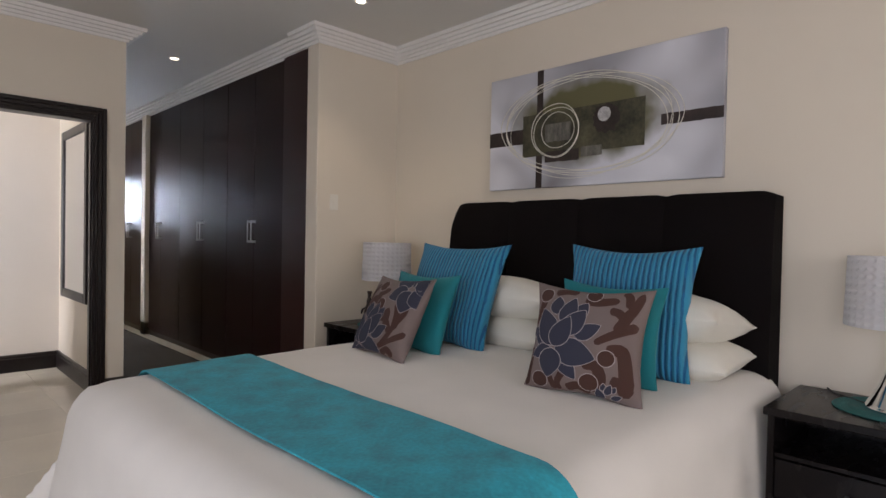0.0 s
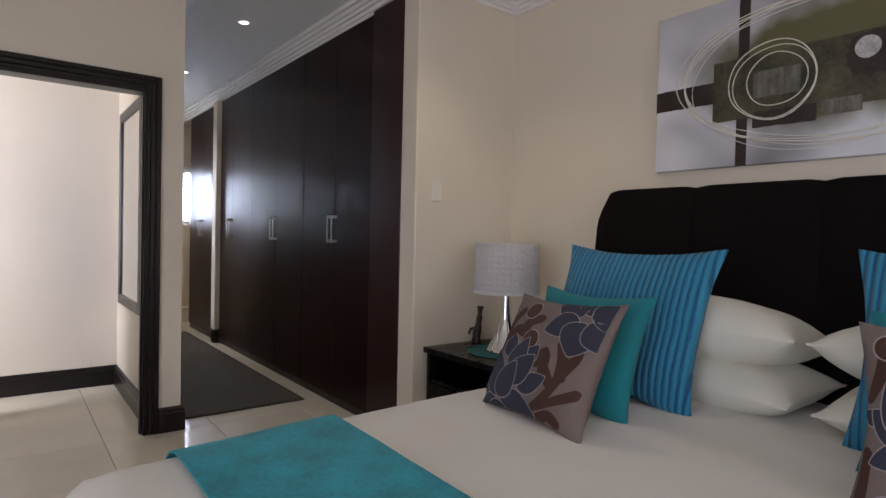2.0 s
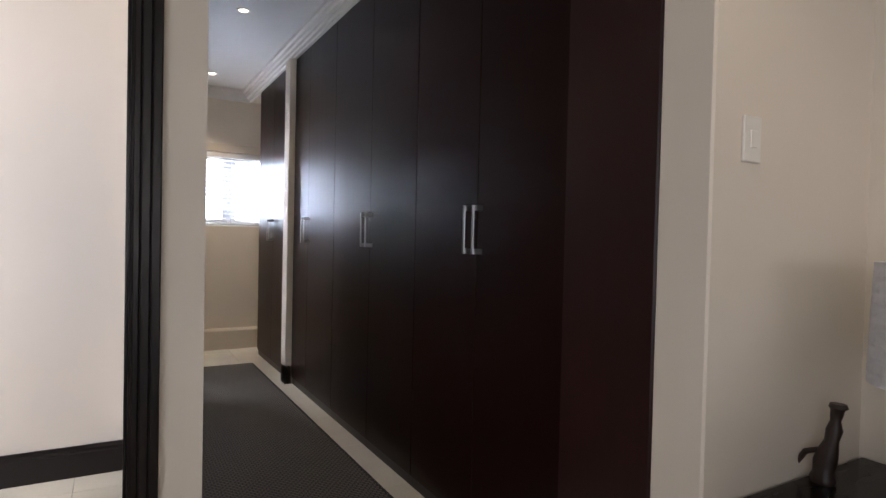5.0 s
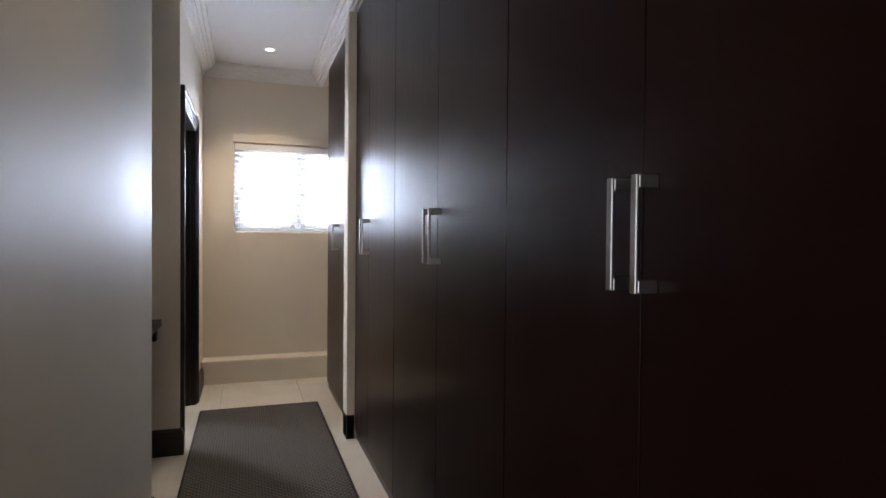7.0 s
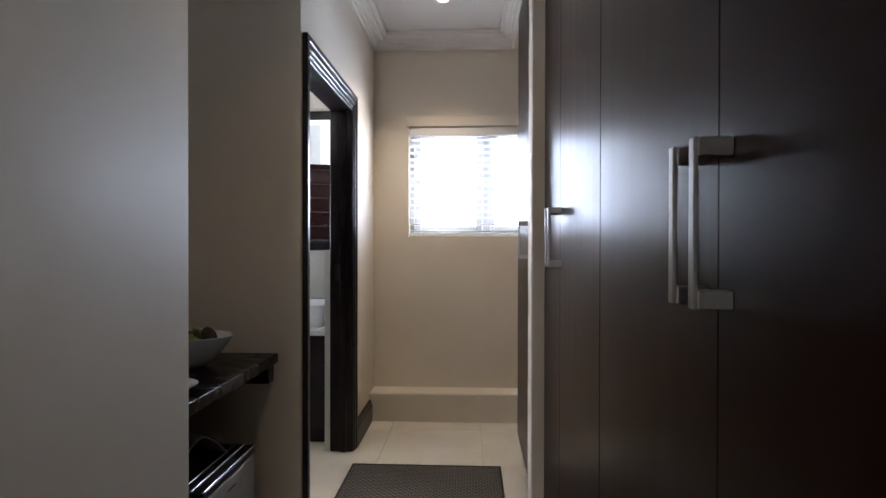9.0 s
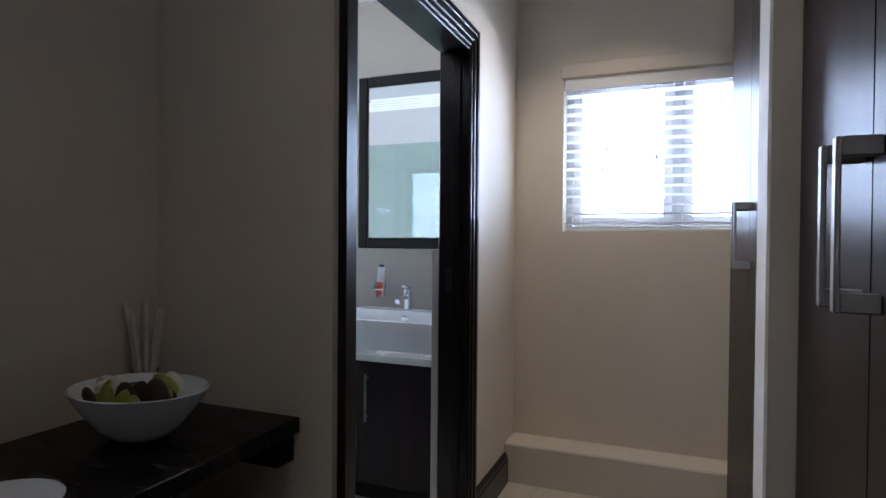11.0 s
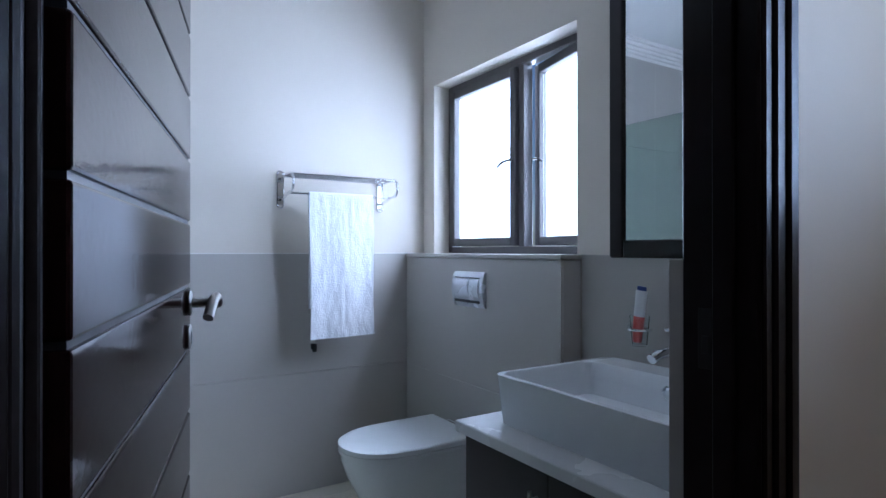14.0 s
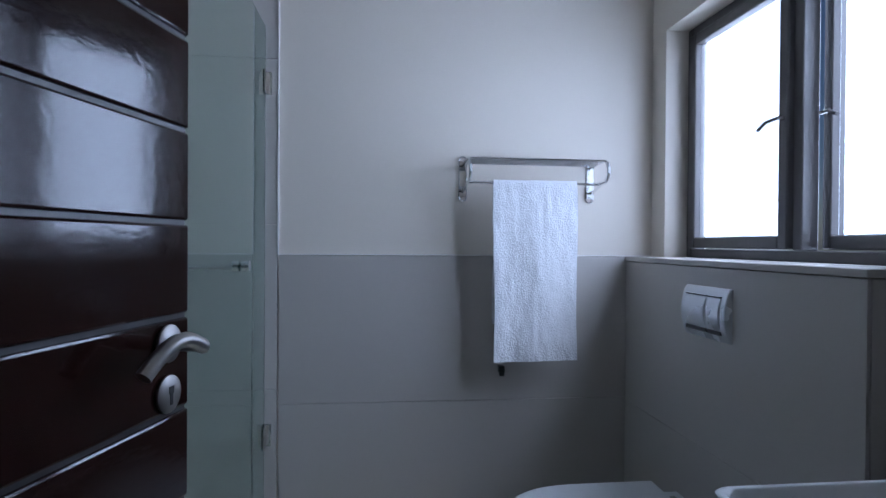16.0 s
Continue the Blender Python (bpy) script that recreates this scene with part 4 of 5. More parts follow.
def table_lamp(x, y, turn):
    z = 0.592
    single("placemat", lathe([(0.19, 0), (0.20, 0.003), (0.197, 0.006), (0.186, 0.005), (0.178, 0.007), (0.166, 0.005), (0.156, 0.007), (0.144, 0.005), (0.132, 0.007), (0.10, 0.0055)], 56), WEAVE, "round teal woven grass mat under a lamp", "placemat", (x - 0.005, y + 0.01, 0.5872), group="teal lamp mats", smooth=False)
    l = thing("table_lamp", "table lamp with white waffle drum shade and steel base", "table lamp", (x, y, z), turn, "bedside table lamps")
    part("base", lathe([(0.104, 0.002), (0.105, 0.010), (0.098, 0.022), (0.080, 0.055), (0.060, 0.095), (0.043, 0.14), (0.031, 0.19), (0.025, 0.24), (0.022, 0.30), (0.020, 0.36), (0.012, 0.365)], 48), CHROME, l, "flared polished steel trumpet base", True)
    part("shade", waffle_shade(), SHADE, l, "white waffle-textured drum shade", True)
    part("socket", lathe([(0.018, 0.366), (0.020, 0.37), (0.020, 0.42), (0.012, 0.425)], 20), WHITEPL, l, smooth=True)
    part("bulb", lathe([(0.012, 0.4255), (0.020, 0.45), (0.029, 0.48), (0.026, 0.51), (0.008, 0.528)], 20), WHITEPL, l, smooth=True)
    bm = bmesh.new()
    for k in range(3):
        a = 2 * math.pi * k / 3
        tube(bm, [(0.018 * math.cos(a), 0.018 * math.sin(a), 0.41), (0.176 * math.cos(a), 0.176 * math.sin(a), 0.40)], 0.0016, 6)
    part("shade_frame", bm, STEEL, l)
    bm = bmesh.new()
    tube(bm, [(0.095, -0.03, 0.004), (0.16, -0.10, 0.002 - 0.0015), (0.22, -0.16, -0.0015), (0.27, -0.28, -0.0015), (0.31, -0.33, -0.0015)], 0.003, 8)
    part("cable", bm, BLACK, l, "thin black cable", True)


table_lamp(2.865, 3.15, 0)
table_lamp(3.03, 0.205, 95)


def figurine():
    bm = bmesh.new()
    ring = [(0.030, 0.0, 0, 0), (0.034, 0.012, 0, 0), (0.026, 0.03, 0, 0), (0.030, 0.06, 0.004, 0), (0.026, 0.09, 0.010, 0), (0.018, 0.12, 0.018, 0), (0.021, 0.15, 0.024, 0), (0.013, 0.175, 0.026, 0), (0.016, 0.19, 0.028, 0), (0.017, 0.205, 0.030, 0), (0.024, 0.212, 0.032, 0), (0.020, 0.222, 0.032, 0)]
    rows = [[bm.verts.new((r * 0.8 * math.cos(2 * math.pi * k / 14), dx + r * math.sin(2 * math.pi * k / 14), z)) for k in range(14)] for r, z, dx, _ in ring]
    for a, b in zip(rows, rows[1:]):
        for k in range(14):
            bm.faces.new((a[k], a[(k + 1) % 14], b[(k + 1) % 14], b[k]))
    bm.faces.new(rows[0][::-1])
    bm.faces.new(rows[-1])
    tube(bm, [(0, -0.005, 0.09), (0.012, -0.040, 0.075), (0.008, -0.075, 0.02), (0.0, -0.10, 0.008)], 0.008, 8)
    return bm


single("figurine", figurine(), BRONZE, "small dark carved seated figurine on the nightstand", "figurine", (2.93, 3.468, 0.587), 180, smooth=True)
sw = thing("light_switch", "slim white plastic light switch on the cream wall", "light switch", (2.645, 3.525, 1.485))
part("plate", boxes((-0.036, 0.036, -0.009, 0.0, -0.058, 0.058), bevel=0.003), PLASTIC, sw)
part("rocker", boxes((-0.014, 0.014, -0.013, -0.0088, -0.022, 0.022), bevel=0.002), PLASTIC, sw)

# ---------- painting over the bed ----------
pic = thing("painting", "wide abstract canvas in silver grey and olive", "painting", (3.25, 1.71, 1.935))
PW, PH = 1.535, 0.745


def patch(name, u0, u1, v0, v1, material, lift, label=""):
    """A painted block on the canvas; u runs from its left end, v from its top, both 0 to 1."""
    y0, y1, z0, z1 = PW * (0.5 - u1), PW * (0.5 - u0), PH * (0.5 - v1), PH * (0.5 - v0)
    bm = bmesh.new()
    nx = 14
    ring = []
    for i in range(nx + 1):
        ring.append((y0 + (y1 - y0) * i / nx, z0 + 0.004 * noise.noise(Vector((i * 1.3, u0 * 9, 1)))))
    for i in range(nx + 1):
        ring.append((y1 - (y1 - y0) * i / nx, z1 + 0.004 * noise.noise(Vector((i * 1.3, v0 * 9, 5)))))
    vs = [bm.verts.new((-0.036 - lift, y, z)) for y, z in ring]
    bm.faces.new(vs)
    geom = bmesh.ops.extrude_face_region(bm, geom=list(bm.faces))
    for v in [g for g in geom["geom"] if isinstance(g, bmesh.types.BMVert)]:
        v.co.x = -0.0355
    part(name, bm, material, pic, label)


def disc(name, cu, cv, ru, rv, material, lift, label="", rough=0.0):
    bm = bmesh.new()
    vs = []
    for i in range(72):
        a = 2 * math.pi * i / 72
        k = 1 + rough * noise.noise(Vector((2.2 * math.cos(a), 2.2 * math.sin(a), cu * 7))) + 0.5 * rough * noise.noise(Vector((9 * math.cos(a), 9 * math.sin(a), 3)))
        vs.append(bm.verts.new((-0.036 - lift, PW * (0.5 - cu) + k * ru * math.cos(a), PH * (0.5 - cv) + k * rv * math.sin(a))))
    bm.faces.new(vs)
    geom = bmesh.ops.extrude_face_region(bm, geom=list(bm.faces))
    for v in [g for g in geom["geom"] if isinstance(g, bmesh.types.BMVert)]:
        v.co.x = -0.0355
    part(name, bm, material, pic, label)


part("canvas", boxes((-0.0355, -0.001, -PW / 2, PW / 2, -PH / 2, PH / 2), bevel=0.003), CANVAS, pic, "cloudy silver-grey painted canvas")
patch("brown_bar", 0.255, 0.285, 0.0, 1.0, UMBER, 0.0016)
patch("brown_bar", 0.0, 0.19, 0.48, 0.61, UMBER, 0.0020)
patch("brown_bar", 0.79, 1.0, 0.52, 0.60, UMBER, 0.0016)
patch("olive_block", 0.185, 0.73, 0.37, 0.73, DARKOLIVE, 0.0026, "rough dark olive painted block")
patch("grey_block", 0.30, 0.46, 0.70, 0.79, UMBER, 0.0030)
patch("olive_patch", 0.47, 0.56, 0.69, 0.77, HATCH, 0.0028)
patch("hatched_block", 0.30, 0.42, 0.47, 0.62, HATCH, 0.0034)
disc("black_halo", 0.575, 0.49, 0.085, 0.085, UMBER, 0.0034, "", 0.3)
disc("silver_moon", 0.568, 0.455, 0.042, 0.042, SILVER, 0.0044, "silver leaf disc")
for cu, cv, ru, rv, a, r in ((0.475, 0.51, 0.585, 0.300, 3, 0.0026), (0.455, 0.515, 0.555, 0.290, 6, 0.0024), (0.485, 0.50, 0.595, 0.275, 1, 0.0022), (0.45, 0.50, 0.590, 0.285, 4.5, 0.0024), (0.475, 0.52, 0.545, 0.305, -1, 0.0018), (0.345, 0.53, 0.175, 0.165, 8, 0.0026), (0.35, 0.54, 0.165, 0.150, -6, 0.0022), (0.36, 0.53, 0.120, 0.110, 4, 0.0022)):
    bm = bmesh.new()
    ca, sa = math.cos(radians(a)), math.sin(radians(a))
    pts = []
    for i in range(96):
        p = 2 * math.pi * i / 96
        u, v = ru * math.cos(p), rv * math.sin(p) * (1 + 0.03 * math.sin(3 * p + a))
        pts.append((-0.0405, PW * (0.5 - cu) + u * ca - v * sa, PH * (0.5 - cv) + u * sa + v * ca))
    tube(bm, pts, r, 6, True)
    part("ivory_ring", bm, IVORY, pic, "hand-drawn ivory paint ring", True)

# ---------- lobby mirror ----------
def wall_mirror(name, label, m, w, h, rim, deep):
    """A framed mirror in its own xz plane, facing -y."""
    o = tagged(new(name), label, "mirror")
    o.matrix_world = m
    for n, r in (("frame_side", (-w / 2, -w / 2 + rim, 0, h)), ("frame_side", (w / 2 - rim, w / 2, 0, h)), ("frame_rail", (-w / 2 + rim, w / 2 - rim, 0, rim)), ("frame_rail", (-w / 2 + rim, w / 2 - rim, h - rim, h))):
        part(n, boxes((r[0], r[1], -deep, -0.001, r[2], r[3]), bevel=0.006), TRIM, o)
    part("glass", boxes((-w / 2 + rim, w / 2 - rim, -0.011, -0.005, rim, h - rim)), MIRROR, o, "plain silvered mirror glass")
    return o


wall_mirror("lobby_mirror", "tall mirror in a dark timber frame on the lobby wall", pose(1.37, 5.40, 0.66, 0, 0, -90), 0.87, 1.432, 0.075, 0.022)

# ---------- desk recess ----------
shelf = thing("wall_shelf", "dark timber shelf desk fixed in the recess", "shelf", (1.2, 6.755, 0.74))
part("board", boxes((-0.249, 0.241, -0.603, 0.603, 0.0, 0.04), bevel=0.003), BLACKWOOD, shelf)
part("support", boxes((-0.249, 0.222, 0.54, 0.604, -0.075, -0.001), bevel=0.002), BLACKWOOD, shelf)
part("support", boxes((-0.249, 0.222, -0.604, -0.54, -0.075, -0.001), bevel=0.002), BLACKWOOD, shelf)

bowl = thing("bowl", "white oval bowl of dried pods and pebbles", "bowl", (1.19, 7.09, 0.781))
bm = lathe([(0.055, 0.0), (0.075, 0.004), (0.115, 0.035), (0.155, 0.085), (0.185, 0.132), (0.180, 0.134), (0.148, 0.088), (0.108, 0.042), (0.065, 0.014), (0.01, 0.012)], 48)
bm.transform(Matrix.Diagonal((0.90, 0.72, 0.86, 1)))
part("bowl_body", bm, CERAMIC, bowl, "glazed white ceramic", True)
for i in range(26):
    a, r = random.uniform(0, 6.28), 0.125 * math.sqrt(random.random())
    bm = bmesh.new()
    s = random.uniform(0.018, 0.034)
    bmesh.ops.create_icosphere(bm, subdivisions=2, radius=s)
    bm.transform(Matrix.Translation((r * math.cos(a), 0.74 * r * math.sin(a), 0.080 + random.uniform(0, 0.035))) @ Euler((random.random() * 3, random.random() * 3, 0)).to_matrix().to_4x4() @ Matrix.Diagonal((1.3, 0.9, 0.6, 1)))
    n, mt = ((("pod", LIME), ("pod", BARK), ("pebble", SHELL)))[i % 3]
    part(n, bm, mt, bowl, smooth=True)
vase = thing("glass_of_sticks", "small glass holding pale wooden sticks", "glass", (1.00, 7.27, 0.781))
part("tumbler", lathe([(0.030, 0.0), (0.034, 0.10), (0.031, 0.10), (0.027, 0.006), (0.005, 0.006)], 28), CLEAR, vase, smooth=True)
for i in range(8):
    bm = bmesh.new()
    a = i * 0.8
    tube(bm, [(0.006 * math.cos(a), 0.006 * math.sin(a), 0.008), (0.05 * math.cos(a), 0.045 * math.sin(a), 0.27 + 0.02 * math.sin(i * 3))], 0.006, 8)
    part("stick", bm, SHELL, vase)
plate = single("saucer", lathe([(0.05, 0.0), (0.055, 0.006), (0.098, 0.017), (0.10, 0.020), (0.055, 0.010), (0.01, 0.008)], 40), CERAMIC, "small white china saucer on the shelf", "saucer", (1.30, 6.72, 0.781), smooth=True)
fridge = thing("mini_fridge", "small silver bar fridge under the shelf", "fridge", (1.215, 6.955, 0))
part("cabinet", boxes((-0.235, 0.14, -0.22, 0.22, 0.012, 0.449), bevel=0.006), BLACK, fridge)
part("fridge_door", box(bmesh.new(), 0.1405, 0.198, -0.22, 0.22, 0.02, 0.430, 0.014, 3), FRIDGE, fridge, "silver fridge door", True)
part("door_cap", box(bmesh.new(), 0.1405, 0.200, -0.221, 0.221, 0.4305, 0.449, 0.005, 2), BLACK, fridge, "black door cap")
part("fridge_top", boxes((-0.235, 0.205, -0.222, 0.222, 0.4495, 0.463), bevel=0.005), BLACK, fridge, "glossy black top")
for _x in (0.125, 0.160, 0.2005):
    part("trim_strip", boxes((_x - 0.003, _x + 0.003, -0.215, 0.205, 0.4632, 0.4662), bevel=0.001), CHROME, fridge, "bright chrome trim strip")
part("handle_slot", boxes((0.1975, 0.1995, -0.03, 0.03, 0.385, 0.390)), BLACK, fridge)


def booklet():
    """A thin brochure bent over its spine, standing like a low tent."""
    bm, n = bmesh.new(), 12
    rows = []
    for i in range(n + 1):
        k = -1 + 2 * i / n
        p = (0.105 * k, 0.085 * (1 - abs(k) ** 1.5))
        rows.append([bm.verts.new((p[0], y, p[1] + dz)) for y, dz in ((-0.10, 0), (0.10, 0), (0.10, 0.004), (-0.10, 0.004))])
    for a, b in zip(rows, rows[1:]):
        for j in range(4):
            bm.faces.new((a[j], a[(j + 1) % 4], b[(j + 1) % 4], b[j]))
    bm.faces.new(rows[0])
    bm.faces.new(rows[-1][::-1])
    return bm


single("leaflet", booklet(), SHELL, "pale folded leaflet standing bent on the fridge", "leaflet", (1.21, 7.03, 0.4635), 62, smooth=True)

# ---------- bathroom ----------
structure("cistern_box", boxes((-0.806, 0.412, 9.052, 9.16, -0.01, 1.176)), GROUT, "tiled box hiding the cistern", "cistern box")
box_top = structure("box_cap", boxes((-0.80, 0.424, 9.038, 9.158, 1.1805, 1.200), (-0.693, 0.388, 9.158, 9.255, 1.1965, 1.2005), bevel=0.002), BATHTILE, "taupe tiled ledge on the cistern box", "ledge")

toilet = thing("toilet", "white wall-hung toilet with its lid closed", "toilet", (-0.165, 9.038, -0.012))


def pan_outline(k, z, grow=0.0):
    pts = []
    hw, front, back = 0.192 * k + grow, -0.63 * k - grow, 0.0
    for i in range(29):
        a = math.pi * i / 28
        pts.append((hw * math.cos(a), -0.28 + (front + 0.28) * math.sin(a) ** 0.55, z))
    return [(hw, back, z)] + pts + [(-hw, back, z)]


def loft(layers):
    bm = bmesh.new()
    rings = [[bm.verts.new(p) for p in ring] for ring in layers]
    n = len(rings[0])
    for a, b in zip(rings, rings[1:]):
        for i in range(n):
            bm.faces.new((a[i], a[(i + 1) % n], b[(i + 1) % n], b[i]))
    bm.faces.new(rings[0][::-1])
    bm.faces.new(rings[-1])
    return bm


part("pan", loft([pan_outline(0.70, 0.07), pan_outline(0.78, 0.10), pan_outline(0.88, 0.19), pan_outline(0.96, 0.29), pan_outline(1.0, 0.36), pan_outline(1.0, 0.395)]), CERAMIC, toilet, smooth=True)


def lid_ring(z, k):
    return [(x * k, -0.095 + (y + 0.095) * k if y < -0.095 else -0.095, z) for x, y, _ in pan_outline(1.02, 0)]


part("seat", loft([lid_ring(0.397, 1.0), lid_ring(0.410, 1.0)]), CERAMIC, toilet, smooth=True)
part("lid", loft([lid_ring(0.4125, 1.0), lid_ring(0.430, 1.0), lid_ring(0.437, 0.97)]), CERAMIC, toilet, "smooth white closed lid", True)
part("hinge_bar", boxes((-0.10, 0.10, -0.092, -0.055, 0.396, 0.425), bevel=0.006), CHROME, toilet)

flush = thing("flush_plate", "satin chrome dual-button flush plate on the tiles", "flush plate", (-0.178, 9.0425, 1.035))


def bulged(x0, x1, z0, z1, y0, bow, edge):
    """A plate that swells forward across its height."""
    bm, n = bmesh.new(), 10
    rings = []
    for i in range(n + 1):
        k = i / n
        y = -y0 - bow * math.sin(math.pi * k) - (0 if 0 < i < n else -edge)
        z = z0 + (z1 - z0) * k
        rings.append([bm.verts.new(p) for p in ((x0, 0.0, z), (x0, y + edge, z), (x0 + edge, y, z), (x1 - edge, y, z), (x1, y + edge, z), (x1, 0.0, z))])
    for a, b in zip(rings, rings[1:]):
        for j in range(6):
            bm.faces.new((a[j], a[(j + 1) % 6], b[(j + 1) % 6], b[j]))
    bm.faces.new(rings[0])
    bm.faces.new(rings[-1][::-1])
    return bm


part("plate", bulged(-0.125, 0.125, -0.082, 0.082, 0.010, 0.016, 0.004), SATIN, flush, smooth=True)
part("button", bulged(-0.096, 0.020, -0.046, 0.052, 0.021, 0.010, 0.003), SATIN, flush, smooth=True)
part("button", bulged(0.030, 0.098, -0.046, 0.052, 0.021, 0.010, 0.003), SATIN, flush, smooth=True)
for _a, _b in ((-0.096, 0.020), (0.030, 0.098)):
    part("shadow_gap", boxes((_a, _b, -0.0235, -0.012, -0.060, -0.048)), BLACK, flush)
    part("top_groove", boxes((_a, _b, -0.0245, -0.012, 0.0535, 0.057)), BLACK, flush)

van = thing("vanity_cabinet", "dark two-door vanity cabinet under the basin", "cabinet", (1.0, 8.8, 0))
part("body", boxes((-0.375, 0.385, -0.315, 0.345, 0.10, 0.678)), VANITY, van)
part("kickboard", boxes((-0.36, 0.385, -0.26, 0.33, 0.0, 0.0995)), VANITY, van)
for a, b, hx in ((-0.377, -0.026, -0.062), (-0.023, 0.385, 0.022)):
    d = part("door", boxes((a, b, -0.336, -0.317, 0.105, 0.674), bevel=0.002), VANITY, van)
    bm = bmesh.new()
    tube(bm, [(hx, -0.336, 0.42), (hx, -0.362, 0.42)], 0.004, 8)
    tube(bm, [(hx, -0.336, 0.60), (hx, -0.362, 0.60)], 0.004, 8)
    tube(bm, [(hx, -0.362, 0.40), (hx, -0.362, 0.62)], 0.0055, 10)
    part("handle", bm, STEEL, d, "slim steel bar handle", True)
single("worktop", boxes((0.595, 1.395, 8.444, 9.148, 0.6785, 0.712), bevel=0.003), STONE, "white engineered stone vanity top", "worktop")


def basin():
    x0, x1, y0, y1, z0, z1, r = 0.675, 1.325, 8.525, 9.02, 0.713, 0.857, 0.03
    bm = bmesh.new()

    def ring(inset, z, back=0.0):
        pts = []
        a0, a1, b0, b1 = x0 + inset, x1 - inset, y0 + inset, y1 - inset - back
        for cx, cy, s in ((a1 - r, b1 - r, 0), (a0 + r, b1 - r, 90), (a0 + r, b0 + r, 180), (a1 - r, b0 + r, 270)):
            for k in range(6):
                a = radians(s + 90 * k / 5)
                pts.append(bm.verts.new((cx + r * math.cos(a), cy + r * math.sin(a), z)))
        return pts
    rings = [ring(0.014, z0), ring(0.010, z0 + 0.03), ring(0.002, z1 - 0.01), ring(0.0, z1 - 0.003), ring(0.003, z1), ring(0.011, z1, 0.10), ring(0.015, z1 - 0.004, 0.10), ring(0.022, z1 - 0.05, 0.10), ring(0.04, z0 + 0.045, 0.10), ring(0.10, z0 + 0.030, 0.08)]
    for a, b in zip(rings, rings[1:]):
        n = len(a)
        for i in range(n):
            bm.faces.new((a[i], a[(i + 1) % n], b[(i + 1) % n], b[i]))
    bm.faces.new(rings[0][::-1])
    bm.faces.new(rings[-1])
    return bm


bs = thing("basin", "rectangular white ceramic vessel basin on the vanity top", "basin")
part("bowl", basin(), CERAMIC, bs, smooth=True)
part("drain", lathe([(0.030, 0.0), (0.030, 0.004), (0.022, 0.006), (0.004, 0.006)], 28, (1.0, 8.74, 0.7435)), CHROME, bs, "chrome waste ring", True)
bm = lathe([(0.018, 0.0), (0.020, 0.004), (0.012, 0.006), (0.002, 0.005)], 24)
bm.transform(Matrix.Translation((1.0, 8.897, 0.815)) @ Matrix.Rotation(radians(90), 4, "X"))
part("overflow_ring", bm, CHROME, bs, "chrome overflow ring", True)

tap = thing("basin_mixer_tap", "chrome single-lever basin mixer tap", "tap", (0.985, 8.965, 0.857))
part("tap_body", lathe([(0.027, 0.0), (0.027, 0.004), (0.022, 0.008), (0.021, 0.085), (0.023, 0.10), (0.018, 0.115), (0.006, 0.118)], 28), CHROME, tap, smooth=True)
bm = bmesh.new()
tube(bm, [(0, 0, 0.065), (0, -0.05, 0.072), (0, -0.10, 0.066), (0, -0.125, 0.056)], 0.014, 14)
part("spout", bm, CHROME, tap, smooth=True)
bm = boxes((-0.012, 0.012, -0.075, 0.02, 0.118, 0.129), bevel=0.004)
bm.transform(Matrix.Rotation(radians(-8), 4, "X"))
part("tap_lever", bm, CHROME, tap, smooth=True)

holder = thing("tumbler_holder", "chrome wall holder carrying a glass tumbler", "tumbler holder", (0.765, 9.14, 0.955))
bm = lathe([(0.024, 0.0), (0.024, 0.008), (0.018, 0.014), (0.003, 0.015)], 24)
bm.transform(Matrix.Translation((-0.06, 0, 0)) @ Matrix.Rotation(radians(90), 4, "X"))
part("wall_rose", bm, CHROME, holder, smooth=True)
bm = bmesh.new()
tube(bm, [(-0.06, -0.01, 0), (-0.06, -0.055, 0.0), (-0.040, -0.075, 0)], 0.007, 10)
tube(bm, arc((0, -0.075, 0), 0.036, 0, 360, 28, "xy")[:-1], 0.0045, 8, True)
part("ring_arm", bm, CHROME, holder, smooth=True)
tumbler = single("tumbler", lathe([(0.024, -0.055), (0.033, 0.045), (0.0305, 0.045), (0.021, -0.049), (0.004, -0.049)], 28), CLEAR, "clear glass tumbler in a chrome ring", "tumbler", (0.765, 9.065, 0.955), smooth=True)
tp = thing("toothpaste_tube", "white and red toothpaste tube standing in the tumbler", "toothpaste", (0.752, 9.066, 0.912), 12)
tp.matrix_world = pose(0.752, 9.066, 0.912, 0, 6, 12)
bm = loft([[(0.016 * math.cos(a) * 1, 0.016 * math.sin(a), 0.0) for a in [k * math.pi / 8 for k in range(16)]], [(0.0185 * math.cos(a), 0.014 * math.sin(a), 0.05) for a in [k * math.pi / 8 for k in range(16)]], [(0.019 * math.cos(a), 0.012 * math.sin(a), 0.085) for a in [k * math.pi / 8 for k in range(16)]]])
part("red_body", bm, RED, tp, "red lower half", True)
bm = loft([[(0.019 * math.cos(a), 0.012 * math.sin(a), 0.0855) for a in [k * math.pi / 8 for k in range(16)]], [(0.020 * math.cos(a), 0.007 * math.sin(a), 0.135) for a in [k * math.pi / 8 for k in range(16)]], [(0.021 * math.cos(a), 0.002 * math.sin(a), 0.172) for a in [k * math.pi / 8 for k in range(16)]]])
part("white_body", bm, WHITEPL, tp, "white upper half", True)
part("blue_band", boxes((-0.015, 0.015, -0.0035, 0.0035, 0.172, 0.186), bevel=0.001), BLUECAP, tp, "dark blue printed end")

wall_mirror("basin_mirror", "mirror in a dark timber frame above the basin", pose(0.995, 9.157, 1.19, 0, 0, 0), 0.844, 1.014, 0.062, 0.024)

